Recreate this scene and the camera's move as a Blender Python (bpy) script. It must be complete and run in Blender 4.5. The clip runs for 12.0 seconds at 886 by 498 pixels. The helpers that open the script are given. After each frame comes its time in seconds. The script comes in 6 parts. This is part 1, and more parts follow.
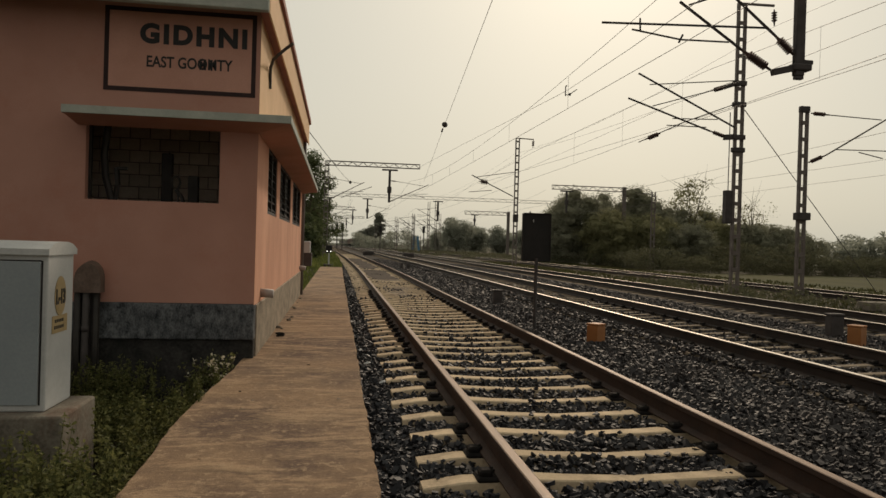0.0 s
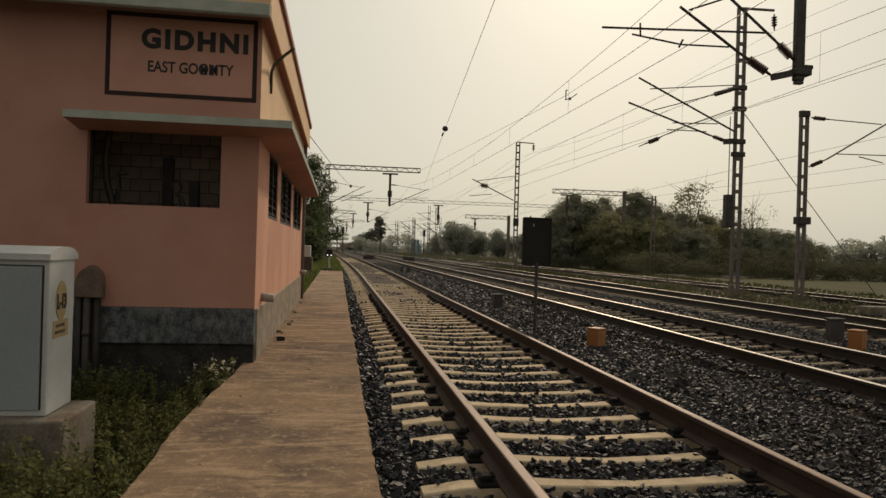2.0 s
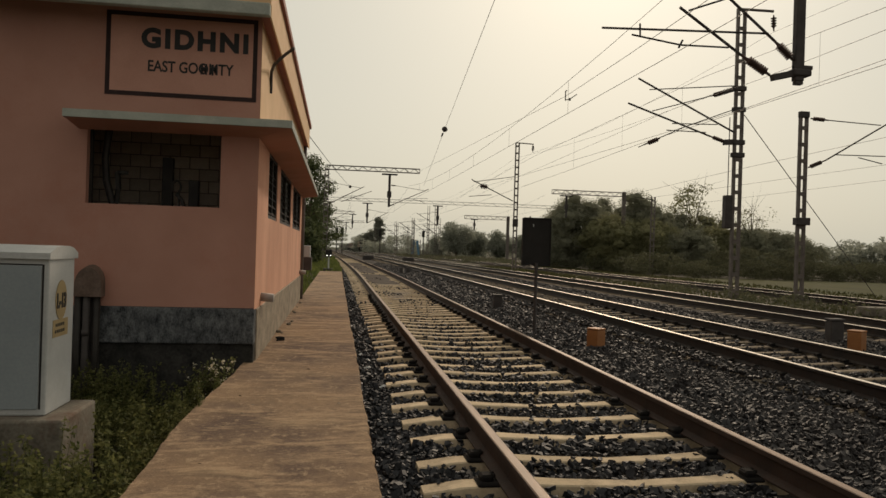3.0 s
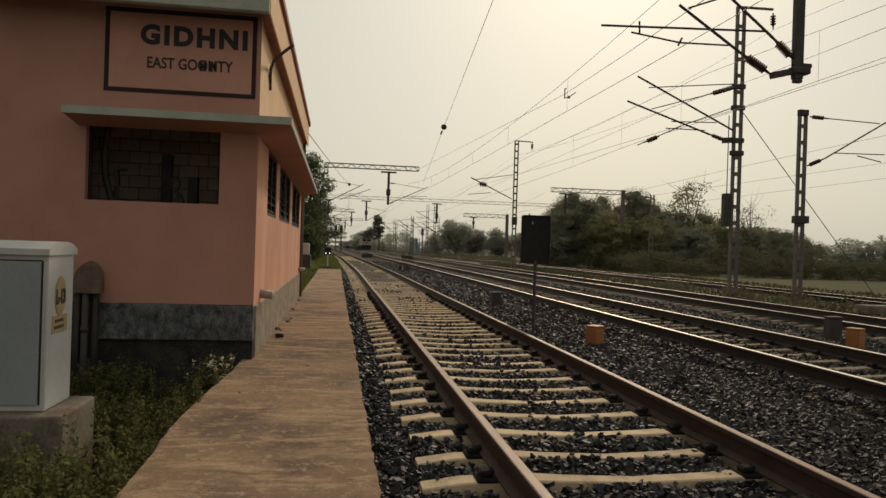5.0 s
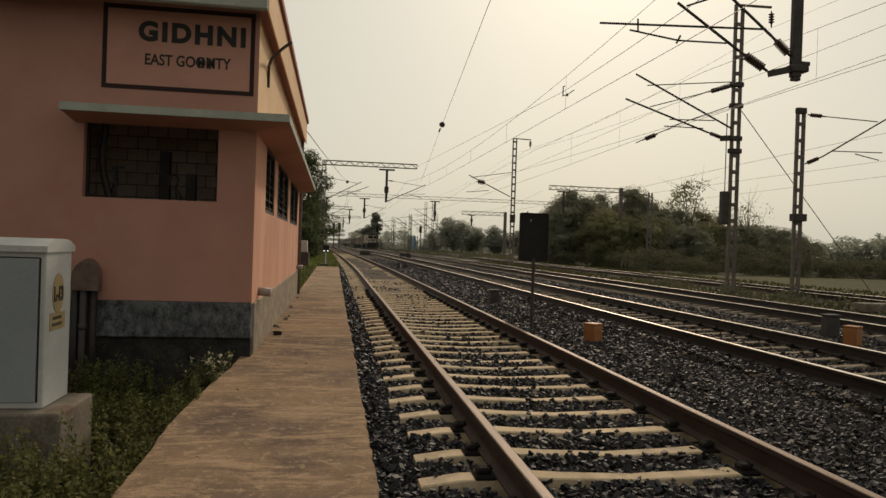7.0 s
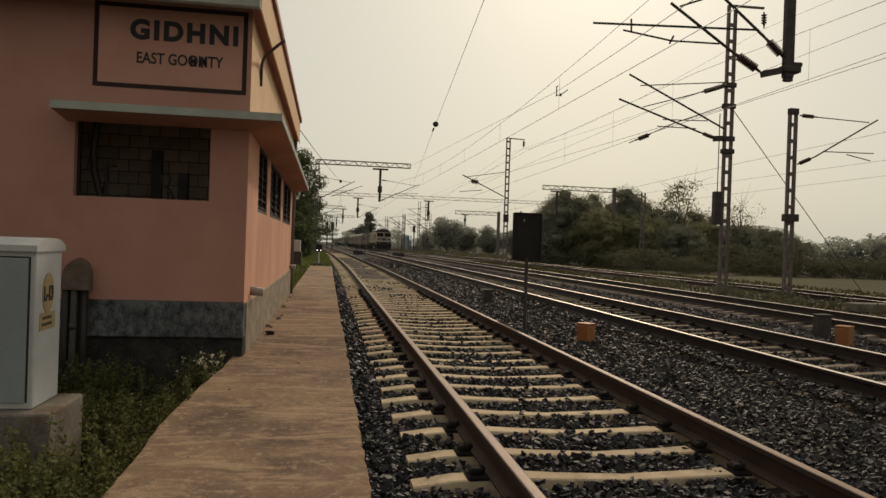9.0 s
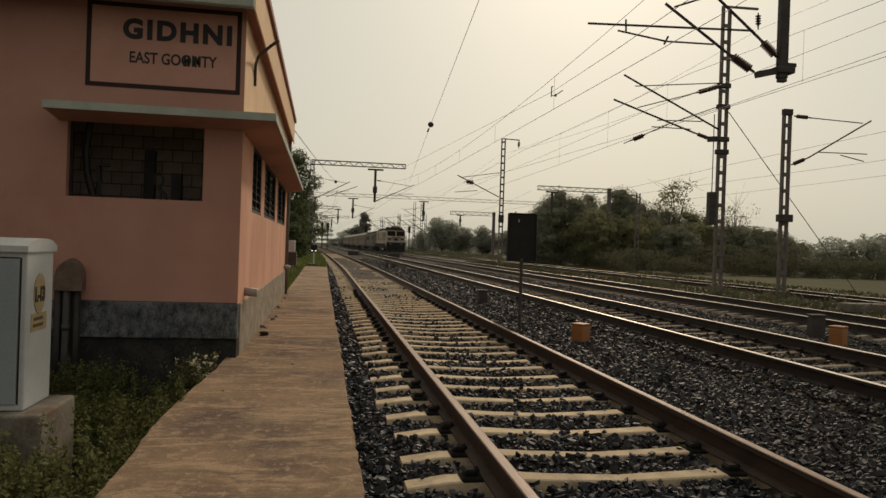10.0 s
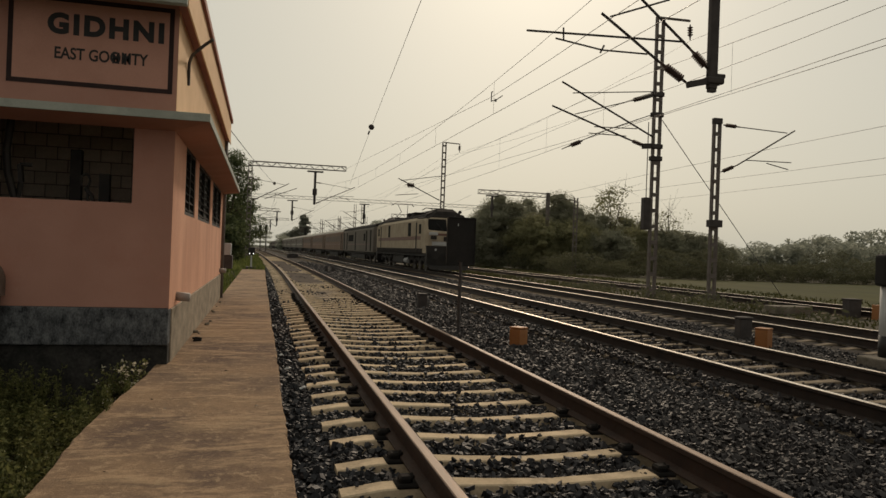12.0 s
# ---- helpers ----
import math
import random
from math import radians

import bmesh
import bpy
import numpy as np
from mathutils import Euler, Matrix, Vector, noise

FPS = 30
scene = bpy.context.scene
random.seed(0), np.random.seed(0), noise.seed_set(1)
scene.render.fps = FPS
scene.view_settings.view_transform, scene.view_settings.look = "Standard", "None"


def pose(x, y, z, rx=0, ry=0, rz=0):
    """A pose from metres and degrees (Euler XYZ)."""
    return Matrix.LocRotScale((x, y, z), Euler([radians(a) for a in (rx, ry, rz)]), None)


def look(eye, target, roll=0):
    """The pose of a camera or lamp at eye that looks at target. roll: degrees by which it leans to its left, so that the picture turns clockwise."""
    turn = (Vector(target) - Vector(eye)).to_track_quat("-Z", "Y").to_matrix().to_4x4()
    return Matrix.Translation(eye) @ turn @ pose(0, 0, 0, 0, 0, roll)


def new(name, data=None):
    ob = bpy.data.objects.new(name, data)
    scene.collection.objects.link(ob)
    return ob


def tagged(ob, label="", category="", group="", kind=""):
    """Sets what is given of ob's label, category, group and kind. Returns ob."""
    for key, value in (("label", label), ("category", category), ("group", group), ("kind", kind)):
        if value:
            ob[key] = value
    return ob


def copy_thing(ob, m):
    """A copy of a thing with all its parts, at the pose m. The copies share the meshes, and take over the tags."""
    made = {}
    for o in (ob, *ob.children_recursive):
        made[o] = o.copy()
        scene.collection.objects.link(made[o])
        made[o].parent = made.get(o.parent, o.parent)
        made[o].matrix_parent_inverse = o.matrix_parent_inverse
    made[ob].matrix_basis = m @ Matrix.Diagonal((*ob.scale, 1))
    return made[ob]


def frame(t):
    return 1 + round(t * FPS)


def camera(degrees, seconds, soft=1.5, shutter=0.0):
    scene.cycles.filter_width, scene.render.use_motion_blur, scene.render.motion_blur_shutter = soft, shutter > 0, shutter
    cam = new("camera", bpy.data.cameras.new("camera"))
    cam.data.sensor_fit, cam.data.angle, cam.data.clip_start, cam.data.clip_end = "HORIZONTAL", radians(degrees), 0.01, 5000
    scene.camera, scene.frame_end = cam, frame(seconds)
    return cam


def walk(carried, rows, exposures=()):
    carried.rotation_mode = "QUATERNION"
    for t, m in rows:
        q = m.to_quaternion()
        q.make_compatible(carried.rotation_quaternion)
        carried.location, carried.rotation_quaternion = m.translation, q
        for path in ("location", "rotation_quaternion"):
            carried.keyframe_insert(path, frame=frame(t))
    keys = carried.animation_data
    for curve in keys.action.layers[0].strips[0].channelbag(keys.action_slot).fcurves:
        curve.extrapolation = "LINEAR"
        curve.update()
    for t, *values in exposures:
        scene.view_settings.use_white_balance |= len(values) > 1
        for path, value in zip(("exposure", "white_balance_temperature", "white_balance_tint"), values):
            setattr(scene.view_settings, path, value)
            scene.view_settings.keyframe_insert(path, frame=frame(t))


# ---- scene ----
cam = camera(62.63, 12.0, soft=1.5)
PATH = [
    (0, (0.000, -0.000, 1.242), (1.431, 9.897, 1.199), 1.67),
    (0.5, (-0.001, -0.008, 1.249), (1.429, 9.889, 1.222), 1.68),
    (1, (-0.003, -0.009, 1.252), (1.427, 9.888, 1.236), 1.71),
    (1.5, (-0.003, -0.009, 1.253), (1.424, 9.889, 1.250), 1.70),
    (2, (-0.003, -0.008, 1.253), (1.422, 9.890, 1.261), 1.71),
    (2.5, (-0.003, -0.005, 1.247), (1.422, 9.893, 1.266), 1.72),
    (3, (-0.009, -0.005, 1.243), (1.425, 9.892, 1.261), 1.76),
    (5, (-0.011, -0.008, 1.232), (1.437, 9.887, 1.223), 1.83),
    (5.5, (-0.009, -0.009, 1.230), (1.440, 9.885, 1.213), 1.81),
    (6, (-0.011, -0.011, 1.230), (1.441, 9.883, 1.203), 1.86),
    (6.5, (-0.011, -0.010, 1.230), (1.448, 9.882, 1.195), 1.85),
    (7, (-0.013, -0.007, 1.230), (1.462, 9.883, 1.190), 1.88),
    (9, (-0.007, 0.007, 1.232), (1.557, 9.884, 1.189), 1.96),
    (9.5, (0.001, 0.009, 1.230), (1.589, 9.883, 1.190), 1.91),
    (10, (0.004, 0.024, 1.231), (1.632, 9.890, 1.197), 1.94),
    (10.5, (0.007, 0.023, 1.234), (1.755, 9.869, 1.214), 1.97),
    (11, (0.012, 0.020, 1.239), (1.919, 9.836, 1.234), 2.00),
    (11.5, (0.019, 0.015, 1.245), (2.151, 9.785, 1.258), 2.00),
    (12, (0.036, 0.035, 1.247), (2.456, 9.738, 1.283), 2.13),
]
walk(cam, [(t, look(eye, target, roll)) for t, eye, target, roll in PATH], ((0, 0.06), (6, 0.10), (9, 0.06), (12, -0.03)))

# ---- world, sun and exposure ----
SUN_AZ, SUN_EL = radians(21), radians(31)
world = bpy.data.worlds.new("hazy_sky")
scene.world = world
world.use_nodes = True
wn, wl = world.node_tree.nodes, world.node_tree.links
wn.clear()
sky = wn.new("ShaderNodeTexSky")
sky.sky_type, sky.sun_disc = "NISHITA", False
sky.sun_elevation, sky.sun_rotation = SUN_EL, SUN_AZ
sky.air_density, sky.dust_density, sky.ozone_density = 1.0, 5.0, 1.0
haze = wn.new("ShaderNodeMix")
haze.data_type = "RGBA"
haze.inputs[0].default_value = 0.90
# the haze glows round the hidden sun and is dimmer on the far side of the sky
heading = wn.new("ShaderNodeTexCoord")
toward = wn.new("ShaderNodeVectorMath")
toward.operation = "DOT_PRODUCT"
toward.inputs[1].default_value = (math.sin(SUN_AZ) * 0.98, math.cos(SUN_AZ) * 0.98, 0.2)
spread = wn.new("ShaderNodeMapRange")
spread.interpolation_type = "SMOOTHSTEP"
spread.inputs[1].default_value, spread.inputs[2].default_value = -1.0, 0.60
veil = wn.new("ShaderNodeMix")
veil.data_type = "RGBA"
veil.inputs[6].default_value, veil.inputs[7].default_value = (3.3, 3.02, 2.52, 1), (5.95, 5.70, 4.70, 1)
wl.new(heading.outputs["Generated"], toward.inputs[0])
wl.new(toward.outputs["Value"], spread.inputs[0])
wl.new(spread.outputs[0], veil.inputs[0])
wl.new(veil.outputs[2], haze.inputs[7])
back = wn.new("ShaderNodeBackground")
back.inputs[1].default_value = 0.096
wout = wn.new("ShaderNodeOutputWorld")
wl.new(sky.outputs[0], haze.inputs[6])
wl.new(haze.outputs[2], back.inputs[0])
wl.new(back.outputs[0], wout.inputs[0])

sun = new("sun", bpy.data.lights.new("sun", "SUN"))
sun.data.energy, sun.data.angle, sun.data.color = 1.62, radians(4), (1.0, 0.80, 0.60)
sun.matrix_world = look((0, 0, 0), (-math.sin(SUN_AZ) * math.cos(SUN_EL), -math.cos(SUN_AZ) * math.cos(SUN_EL), -math.sin(SUN_EL)))
scene.view_settings.exposure = 0.0


# ---- materials ----
def surface(name, low, high, rough=0.8, metal=0.0, scale=6.0, grain=60.0, bump=0.3, stretch=(1, 1, 1), stain=None, stain_scale=1.2, stain_amount=0.5, stain_edges=(0.5, 0.68), stain_stretch=(1, 1, 1), per_piece=0.0, grain_share=0.4, streak=None, streak_stretch=(1.2, 16, 1), world_space=False, bump_distance=0.01):
    """A surface of two tones with fine grain, optional stains, and a slight change from piece to piece."""
    m = bpy.data.materials.new(name)
    m.use_nodes = True
    n, l = m.node_tree.nodes, m.node_tree.links
    bsdf = n["Principled BSDF"]
    place = n.new("ShaderNodeTexCoord")
    mapping = n.new("ShaderNodeMapping")
    mapping.inputs["Scale"].default_value = stretch
    if world_space:
        geo = n.new("ShaderNodeNewGeometry")
        l.new(geo.outputs["Position"], mapping.inputs["Vector"])
    else:
        l.new(place.outputs["Object"], mapping.inputs["Vector"])

    def noisy(s, detail=4.0):
        t = n.new("ShaderNodeTexNoise")
        t.inputs["Scale"].default_value, t.inputs["Detail"].default_value = s, detail
        l.new(mapping.outputs[0], t.inputs["Vector"])
        return t

    def blend(fac, a, b):
        x = n.new("ShaderNodeMix")
        x.data_type = "RGBA"
        l.new(fac, x.inputs[0])
        for sock, v in ((x.inputs[6], a), (x.inputs[7], b)):
            if isinstance(v, tuple):
                sock.default_value = (*v, 1)
            else:
                l.new(v, sock)
        return x.outputs[2]

    def stretchrange(sock, a, b, c=0.0, d=1.0):
        r = n.new("ShaderNodeMapRange")
        for k, v in ((1, a), (2, b), (3, c), (4, d)):
            r.inputs[k].default_value = v
        l.new(sock, r.inputs[0])
        return r.outputs[0]

    big, fine = noisy(scale), noisy(grain, 3.0)
    both = n.new("ShaderNodeMath")
    both.operation = "MULTIPLY_ADD"
    both.inputs[1].default_value = 1 - grain_share
    l.new(big.outputs[0], both.inputs[0])
    half = n.new("ShaderNodeMath")
    half.operation = "MULTIPLY"
    half.inputs[1].default_value = grain_share
    l.new(fine.outputs[0], half.inputs[0])
    l.new(half.outputs[0], both.inputs[2])
    colour = blend(stretchrange(both.outputs[0], 0.36, 0.64), low, high)
    if stain:
        spots = n.new("ShaderNodeTexNoise")
        spots.inputs["Scale"].default_value, spots.inputs["Detail"].default_value = stain_scale, 8.0
        spots.inputs["Roughness"].default_value = 0.8
        warp = n.new("ShaderNodeMapping")
        warp.inputs["Scale"].default_value = stain_stretch
        l.new(mapping.outputs[0], warp.inputs["Vector"])
        l.new(warp.outputs[0], spots.inputs["Vector"])
        colour = blend(stretchrange(spots.outputs[0], *stain_edges, 0.0, stain_amount), colour, stain)
    if streak:
        lines = n.new("ShaderNodeTexNoise")
        lines.inputs["Scale"].default_value, lines.inputs["Detail"].default_value = 1.0, 9.0
        lines.inputs["Roughness"].default_value = 0.66
        squash = n.new("ShaderNodeMapping")
        squash.inputs["Scale"].default_value = streak_stretch
        l.new(mapping.outputs[0], squash.inputs["Vector"])
        l.new(squash.outputs[0], lines.inputs["Vector"])
        colour = blend(stretchrange(lines.outputs[0], 0.50, 0.70, 0.0, 0.6), colour, streak)
    if per_piece:
        info = n.new("ShaderNodeObjectInfo")
        hsv = n.new("ShaderNodeHueSaturation")
        l.new(stretchrange(info.outputs["Random"], 0, 1, 1 - per_piece, 1 + per_piece), hsv.inputs["Value"])
        l.new(colour, hsv.inputs["Color"])
        colour = hsv.outputs[0]
    l.new(colour, bsdf.inputs["Base Color"])
    l.new(stretchrange(fine.outputs[0], 0.3, 0.7, max(0.05, rough - 0.1), min(1, rough + 0.1)), bsdf.inputs["Roughness"])
    bsdf.inputs["Metallic"].default_value = metal
    if rough >= 0.88:
        bsdf.inputs["Specular IOR Level"].default_value = 0.12
    if bump:
        b = n.new("ShaderNodeBump")
        b.inputs["Strength"].default_value, b.inputs["Distance"].default_value = bump, bump_distance
        l.new(both.outputs[0], b.inputs["Height"])
        l.new(b.outputs[0], bsdf.inputs["Normal"])
    return m


def worn_concrete(name):
    """Old brown concrete: large damp patches, ragged pale worn bands across the path, and dark grit."""
    m = bpy.data.materials.new(name)
    m.use_nodes = True
    n, l = m.node_tree.nodes, m.node_tree.links
    bsdf = n["Principled BSDF"]
    geo = n.new("ShaderNodeNewGeometry")

    def noisy(stretch, scale, detail, rough, twist=0.0):
        mp, t = n.new("ShaderNodeMapping"), n.new("ShaderNodeTexNoise")
        mp.inputs["Scale"].default_value = stretch
        t.inputs["Scale"].default_value, t.inputs["Detail"].default_value, t.inputs["Roughness"].default_value = scale, detail, rough
        t.inputs["Distortion"].default_value = twist
        l.new(geo.outputs["Position"], mp.inputs["Vector"])
        l.new(mp.outputs[0], t.inputs["Vector"])
        return t.outputs[0]

    def span(sock, a, b, c, d):
        r = n.new("ShaderNodeMapRange")
        for q, v in ((1, a), (2, b), (3, c), (4, d)):
            r.inputs[q].default_value = v
        l.new(sock, r.inputs[0])
        return r.outputs[0]

    def blend(fac, a, b):
        x = n.new("ShaderNodeMix")
        x.data_type = "RGBA"
        l.new(fac, x.inputs[0])
        for sock, v in ((x.inputs[6], a), (x.inputs[7], b)):
            if isinstance(v, tuple):
                sock.default_value = (*v, 1)
            else:
                l.new(v, sock)
        return x.outputs[2]

    patches = noisy((1.0, 0.7, 1), 0.8, 6.0, 0.6)
    bands = noisy((0.8, 2.1, 1), 1.7, 11.0, 0.70, 0.3)
    scars = noisy((0.8, 2.4, 1), 1.5, 10.0, 0.70, 0.6)
    strokes = noisy((0.9, 7.0, 1), 2.2, 8.0, 0.70, 0.0)
    flecks = noisy((1, 0.8, 1), 11.0, 7.0, 0.78)
    grit = noisy((1, 1, 1), 140.0, 4.0, 0.6)
    pits = noisy((1, 1.6, 1), 34.0, 6.0, 0.75)
    colour = blend(span(patches, 0.38, 0.60, 0.0, 1.0), (0.135, 0.092, 0.070), (0.285, 0.190, 0.117))
    colour = blend(span(bands, 0.50, 0.585, 0.0, 0.72), colour, (0.43, 0.298, 0.186))
    colour = blend(span(flecks, 0.55, 0.60, 0.0, 0.7), colour, (0.40, 0.288, 0.185))
    colour = blend(span(flecks, 0.44, 0.36, 0.0, 0.5), colour, (0.11, 0.078, 0.058))
    colour = blend(span(scars, 0.55, 0.63, 0.0, 0.5), colour, (0.095, 0.066, 0.050))
    colour = blend(span(strokes, 0.56, 0.68, 0.0, 0.35), colour, (0.12, 0.085, 0.064))
    colour = blend(span(pits, 0.56, 0.64, 0.0, 0.55), colour, (0.42, 0.30, 0.195))
    colour = blend(span(pits, 0.44, 0.36, 0.0, 0.5), colour, (0.10, 0.072, 0.055))
    colour = blend(span(grit, 0.46, 0.30, 0.0, 0.6), colour, (0.085, 0.062, 0.048))
    l.new(colour, bsdf.inputs["Base Color"])
    bsdf.inputs["Roughness"].default_value = 0.93
    bsdf.inputs["Specular IOR Level"].default_value = 0.12
    total = n.new("ShaderNodeMath")
    total.operation = "ADD"
    l.new(span(bands, 0.40, 0.62, 0.0, 0.5), total.inputs[0])
    l.new(span(flecks, 0.2, 0.8, 0.0, 1.0), total.inputs[1])
    b = n.new("ShaderNodeBump")
    b.inputs["Strength"].default_value, b.inputs["Distance"].default_value = 0.9, 0.010
    l.new(total.outputs[0], b.inputs["Height"])
    l.new(b.outputs[0], bsdf.inputs["Normal"])
    return m


def leafy(name, low, high, amount=0.22):
    """Leaves: each island its own tone, with some light let through."""
    m = bpy.data.materials.new(name)
    m.use_nodes = True
    n, l = m.node_tree.nodes, m.node_tree.links
    bsdf = n["Principled BSDF"]
    geo = n.new("ShaderNodeNewGeometry")
    x = n.new("ShaderNodeMix")
    x.data_type = "RGBA"
    x.inputs[6].default_value, x.inputs[7].default_value = (*low, 1), (*high, 1)
    l.new(geo.outputs["Random Per Island"], x.inputs[0])
    l.new(x.outputs[2], bsdf.inputs["Base Color"])
    bsdf.inputs["Roughness"].default_value = 0.75
    bsdf.inputs["Specular IOR Level"].default_value = 0.15
    glow = n.new("ShaderNodeBsdfTranslucent")
    l.new(x.outputs[2], glow.inputs[0])
    mix = n.new("ShaderNodeMixShader")
    mix.inputs[0].default_value = amount
    l.new(bsdf.outputs[0], mix.inputs[1])
    l.new(glow.outputs[0], mix.inputs[2])
    l.new(mix.outputs[0], n["Material Output"].inputs[0])
    return m


def lamp_glow(name, colour, strength):
    m = bpy.data.materials.new(name)
    m.use_nodes = True
    b = m.node_tree.nodes["Principled BSDF"]
    b.inputs["Emission Color"].default_value, b.inputs["Emission Strength"].default_value = (*colour, 1), strength
    return m


# same plaster twice: front tone darkened for shade, side tone lightened for sun
SALMON = surface("salmon_plaster_shade_tone", (0.42, 0.218, 0.166), (0.50, 0.27, 0.21), 0.85, scale=1.6, grain=90, bump=0.15, stain=(0.42, 0.18, 0.125), stain_scale=1.1, stain_amount=0.5)
SALMON_STREAKED = surface("salmon_plaster_sun_tone_streaked", (0.57, 0.272, 0.168), (0.73, 0.38, 0.247), 0.85, scale=1.6, grain=60, bump=0.15, stretch=(1, 1.0, 0.6), streak=(0.50, 0.235, 0.15), streak_stretch=(1, 2.2, 0.5), stain=(0.46, 0.20, 0.12), stain_scale=1.8, stain_amount=0.4)
PANEL = surface("pink_sign_ground", (0.52, 0.275, 0.21), (0.61, 0.335, 0.26), 0.85, scale=2.2, grain=80, bump=0.1, stain=(0.46, 0.24, 0.18), stain_scale=1.5, stain_amount=0.4)
CREAM = surface("cream_orange_plaster", (0.70, 0.45, 0.25), (0.80, 0.53, 0.31), 0.85, scale=2, grain=70, bump=0.12)
MAROON = surface("maroon_paint", (0.24, 0.075, 0.05), (0.33, 0.11, 0.075), 0.75, scale=3, grain=60, bump=0.1)
TRIM = surface("grey_green_trim", (0.33, 0.36, 0.32), (0.45, 0.47, 0.42), 0.8, scale=4, grain=70, bump=0.15, stain=(0.2, 0.21, 0.19), stain_amount=0.5)
# one plinth, two tones: front colour holds its shade, side colour its sunlight
PLINTH = surface("mottled_cement", (0.026, 0.029, 0.034), (0.185, 0.195, 0.205), 0.9, scale=13, grain=60, bump=0.8, stretch=(1, 1, 0.6), stain=(0.03, 0.03, 0.033), stain_scale=3.5, stain_amount=0.9)
PLINTH_SIDE = surface("grey_cement_side", (0.21, 0.175, 0.135), (0.38, 0.32, 0.245), 0.9, scale=3.5, grain=40, bump=0.4, stretch=(1, 0.8, 1.6), stain=(0.14, 0.12, 0.10), stain_scale=1.8, stain_amount=0.5)
# cement under the plinth: the shade there is painted as a dark tone
SHADE_CEMENT = surface("shade_dark_cement", (0.018, 0.018, 0.018), (0.062, 0.059, 0.055), 0.9, scale=7, grain=40, bump=0.4, stain=(0.02, 0.022, 0.02), stain_scale=1.5, stain_amount=0.7)
BLACK_PAINT = surface("black_sign_paint", (0.008, 0.008, 0.009), (0.02, 0.018, 0.017), 0.6, scale=8, grain=90, bump=0.05)
MAROON_LINE = surface("dark_maroon_line", (0.018, 0.008, 0.008), (0.035, 0.014, 0.013), 0.8, scale=8, grain=90, bump=0.05)
PATHWAY = worn_concrete("walkway_concrete")
SLEEPER = surface("dusty_sleeper_concrete", (0.46, 0.36, 0.24), (0.66, 0.53, 0.37), 0.9, scale=4, grain=50, bump=0.3, stain=(0.17, 0.13, 0.10), stain_scale=3, stain_amount=0.6, per_piece=0.14)
SLEEPER_DULL = surface("dull_sleeper_concrete", (0.15, 0.12, 0.09), (0.27, 0.22, 0.16), 0.92, scale=4, grain=50, bump=0.3, stain=(0.08, 0.065, 0.052), stain_scale=3, stain_amount=0.7, per_piece=0.16)
RUST = surface("rusty_rail_steel", (0.026, 0.015, 0.011), (0.056, 0.030, 0.020), 0.75, metal=0.25, scale=5, grain=60, bump=0.25, world_space=True)
RUST_DARK = surface("dark_brown_rail_steel", (0.016, 0.011, 0.009), (0.038, 0.024, 0.018), 0.72, metal=0.2, scale=5, grain=60, bump=0.25, world_space=True)
RAIL_DULL = surface("brown_rail_head", (0.12, 0.074, 0.047), (0.25, 0.162, 0.104), 0.6, metal=0.15, scale=3, grain=50, bump=0.1, stretch=(8, 0.6, 1), world_space=True)
RAIL_BRIGHT = surface("polished_rail_head", (0.60, 0.52, 0.44), (0.74, 0.66, 0.57), 0.30, metal=1.0, scale=3, grain=50, bump=0.03, stretch=(8, 0.4, 1), world_space=True)
CLIP = surface("dark_rail_clip", (0.010, 0.009, 0.009), (0.022, 0.019, 0.017), 0.9, metal=0.0, scale=10, grain=60, bump=0.2)
STONE = surface("dark_ballast_bed", (0.014, 0.013, 0.012), (0.056, 0.047, 0.040), 0.95, scale=14, grain=34, bump=1.0, world_space=True, bump_distance=0.05)
EARTH = surface("dusty_earth", (0.038, 0.034, 0.024), (0.082, 0.069, 0.049), 0.95, scale=0.35, grain=9, bump=0.6, stain=(0.075, 0.08, 0.036), stain_scale=0.12, stain_amount=0.55, world_space=True, bump_distance=0.05)
# mast steel colour is lifted to stand in for the veil of haze
GALV = surface("haze_paled_mast_steel", (0.12, 0.10, 0.092), (0.19, 0.165, 0.15), 0.75, metal=0.15, scale=4, grain=40, bump=0.1)
DARK_STEEL = surface("dark_fitting_steel", (0.045, 0.039, 0.038), (0.08, 0.07, 0.067), 0.8, metal=0.1, scale=6, grain=40, bump=0.1)
WIRE = surface("overhead_wire_copper", (0.06, 0.05, 0.045), (0.10, 0.085, 0.075), 0.6, metal=0.5, scale=3, grain=20, bump=0)
PORCELAIN = surface("brown_porcelain", (0.05, 0.028, 0.022), (0.08, 0.045, 0.036), 0.75, scale=5, grain=30, bump=0)
BOX_GREY = surface("pale_grey_box_paint", (0.42, 0.43, 0.43), (0.52, 0.53, 0.525), 0.6, scale=2, grain=50, bump=0.08, stain=(0.30, 0.31, 0.30), stain_scale=1.6, stain_amount=0.4)
BOX_DOOR = surface("grey_box_door_paint", (0.235, 0.27, 0.295), (0.295, 0.33, 0.35), 0.55, scale=2, grain=50, bump=0.05)
HOOD = surface("brown_grey_hood_cement", (0.115, 0.082, 0.066), (0.185, 0.135, 0.11), 0.92, scale=7, grain=50, bump=0.5, stain=(0.06, 0.055, 0.05), stain_scale=3, stain_amount=0.6)
FOOTING = surface("weathered_footing_concrete", (0.12, 0.105, 0.085), (0.25, 0.225, 0.185), 0.9, scale=5, grain=40, bump=0.4, stain=(0.12, 0.06, 0.04), stain_scale=2.0, stain_amount=0.7)
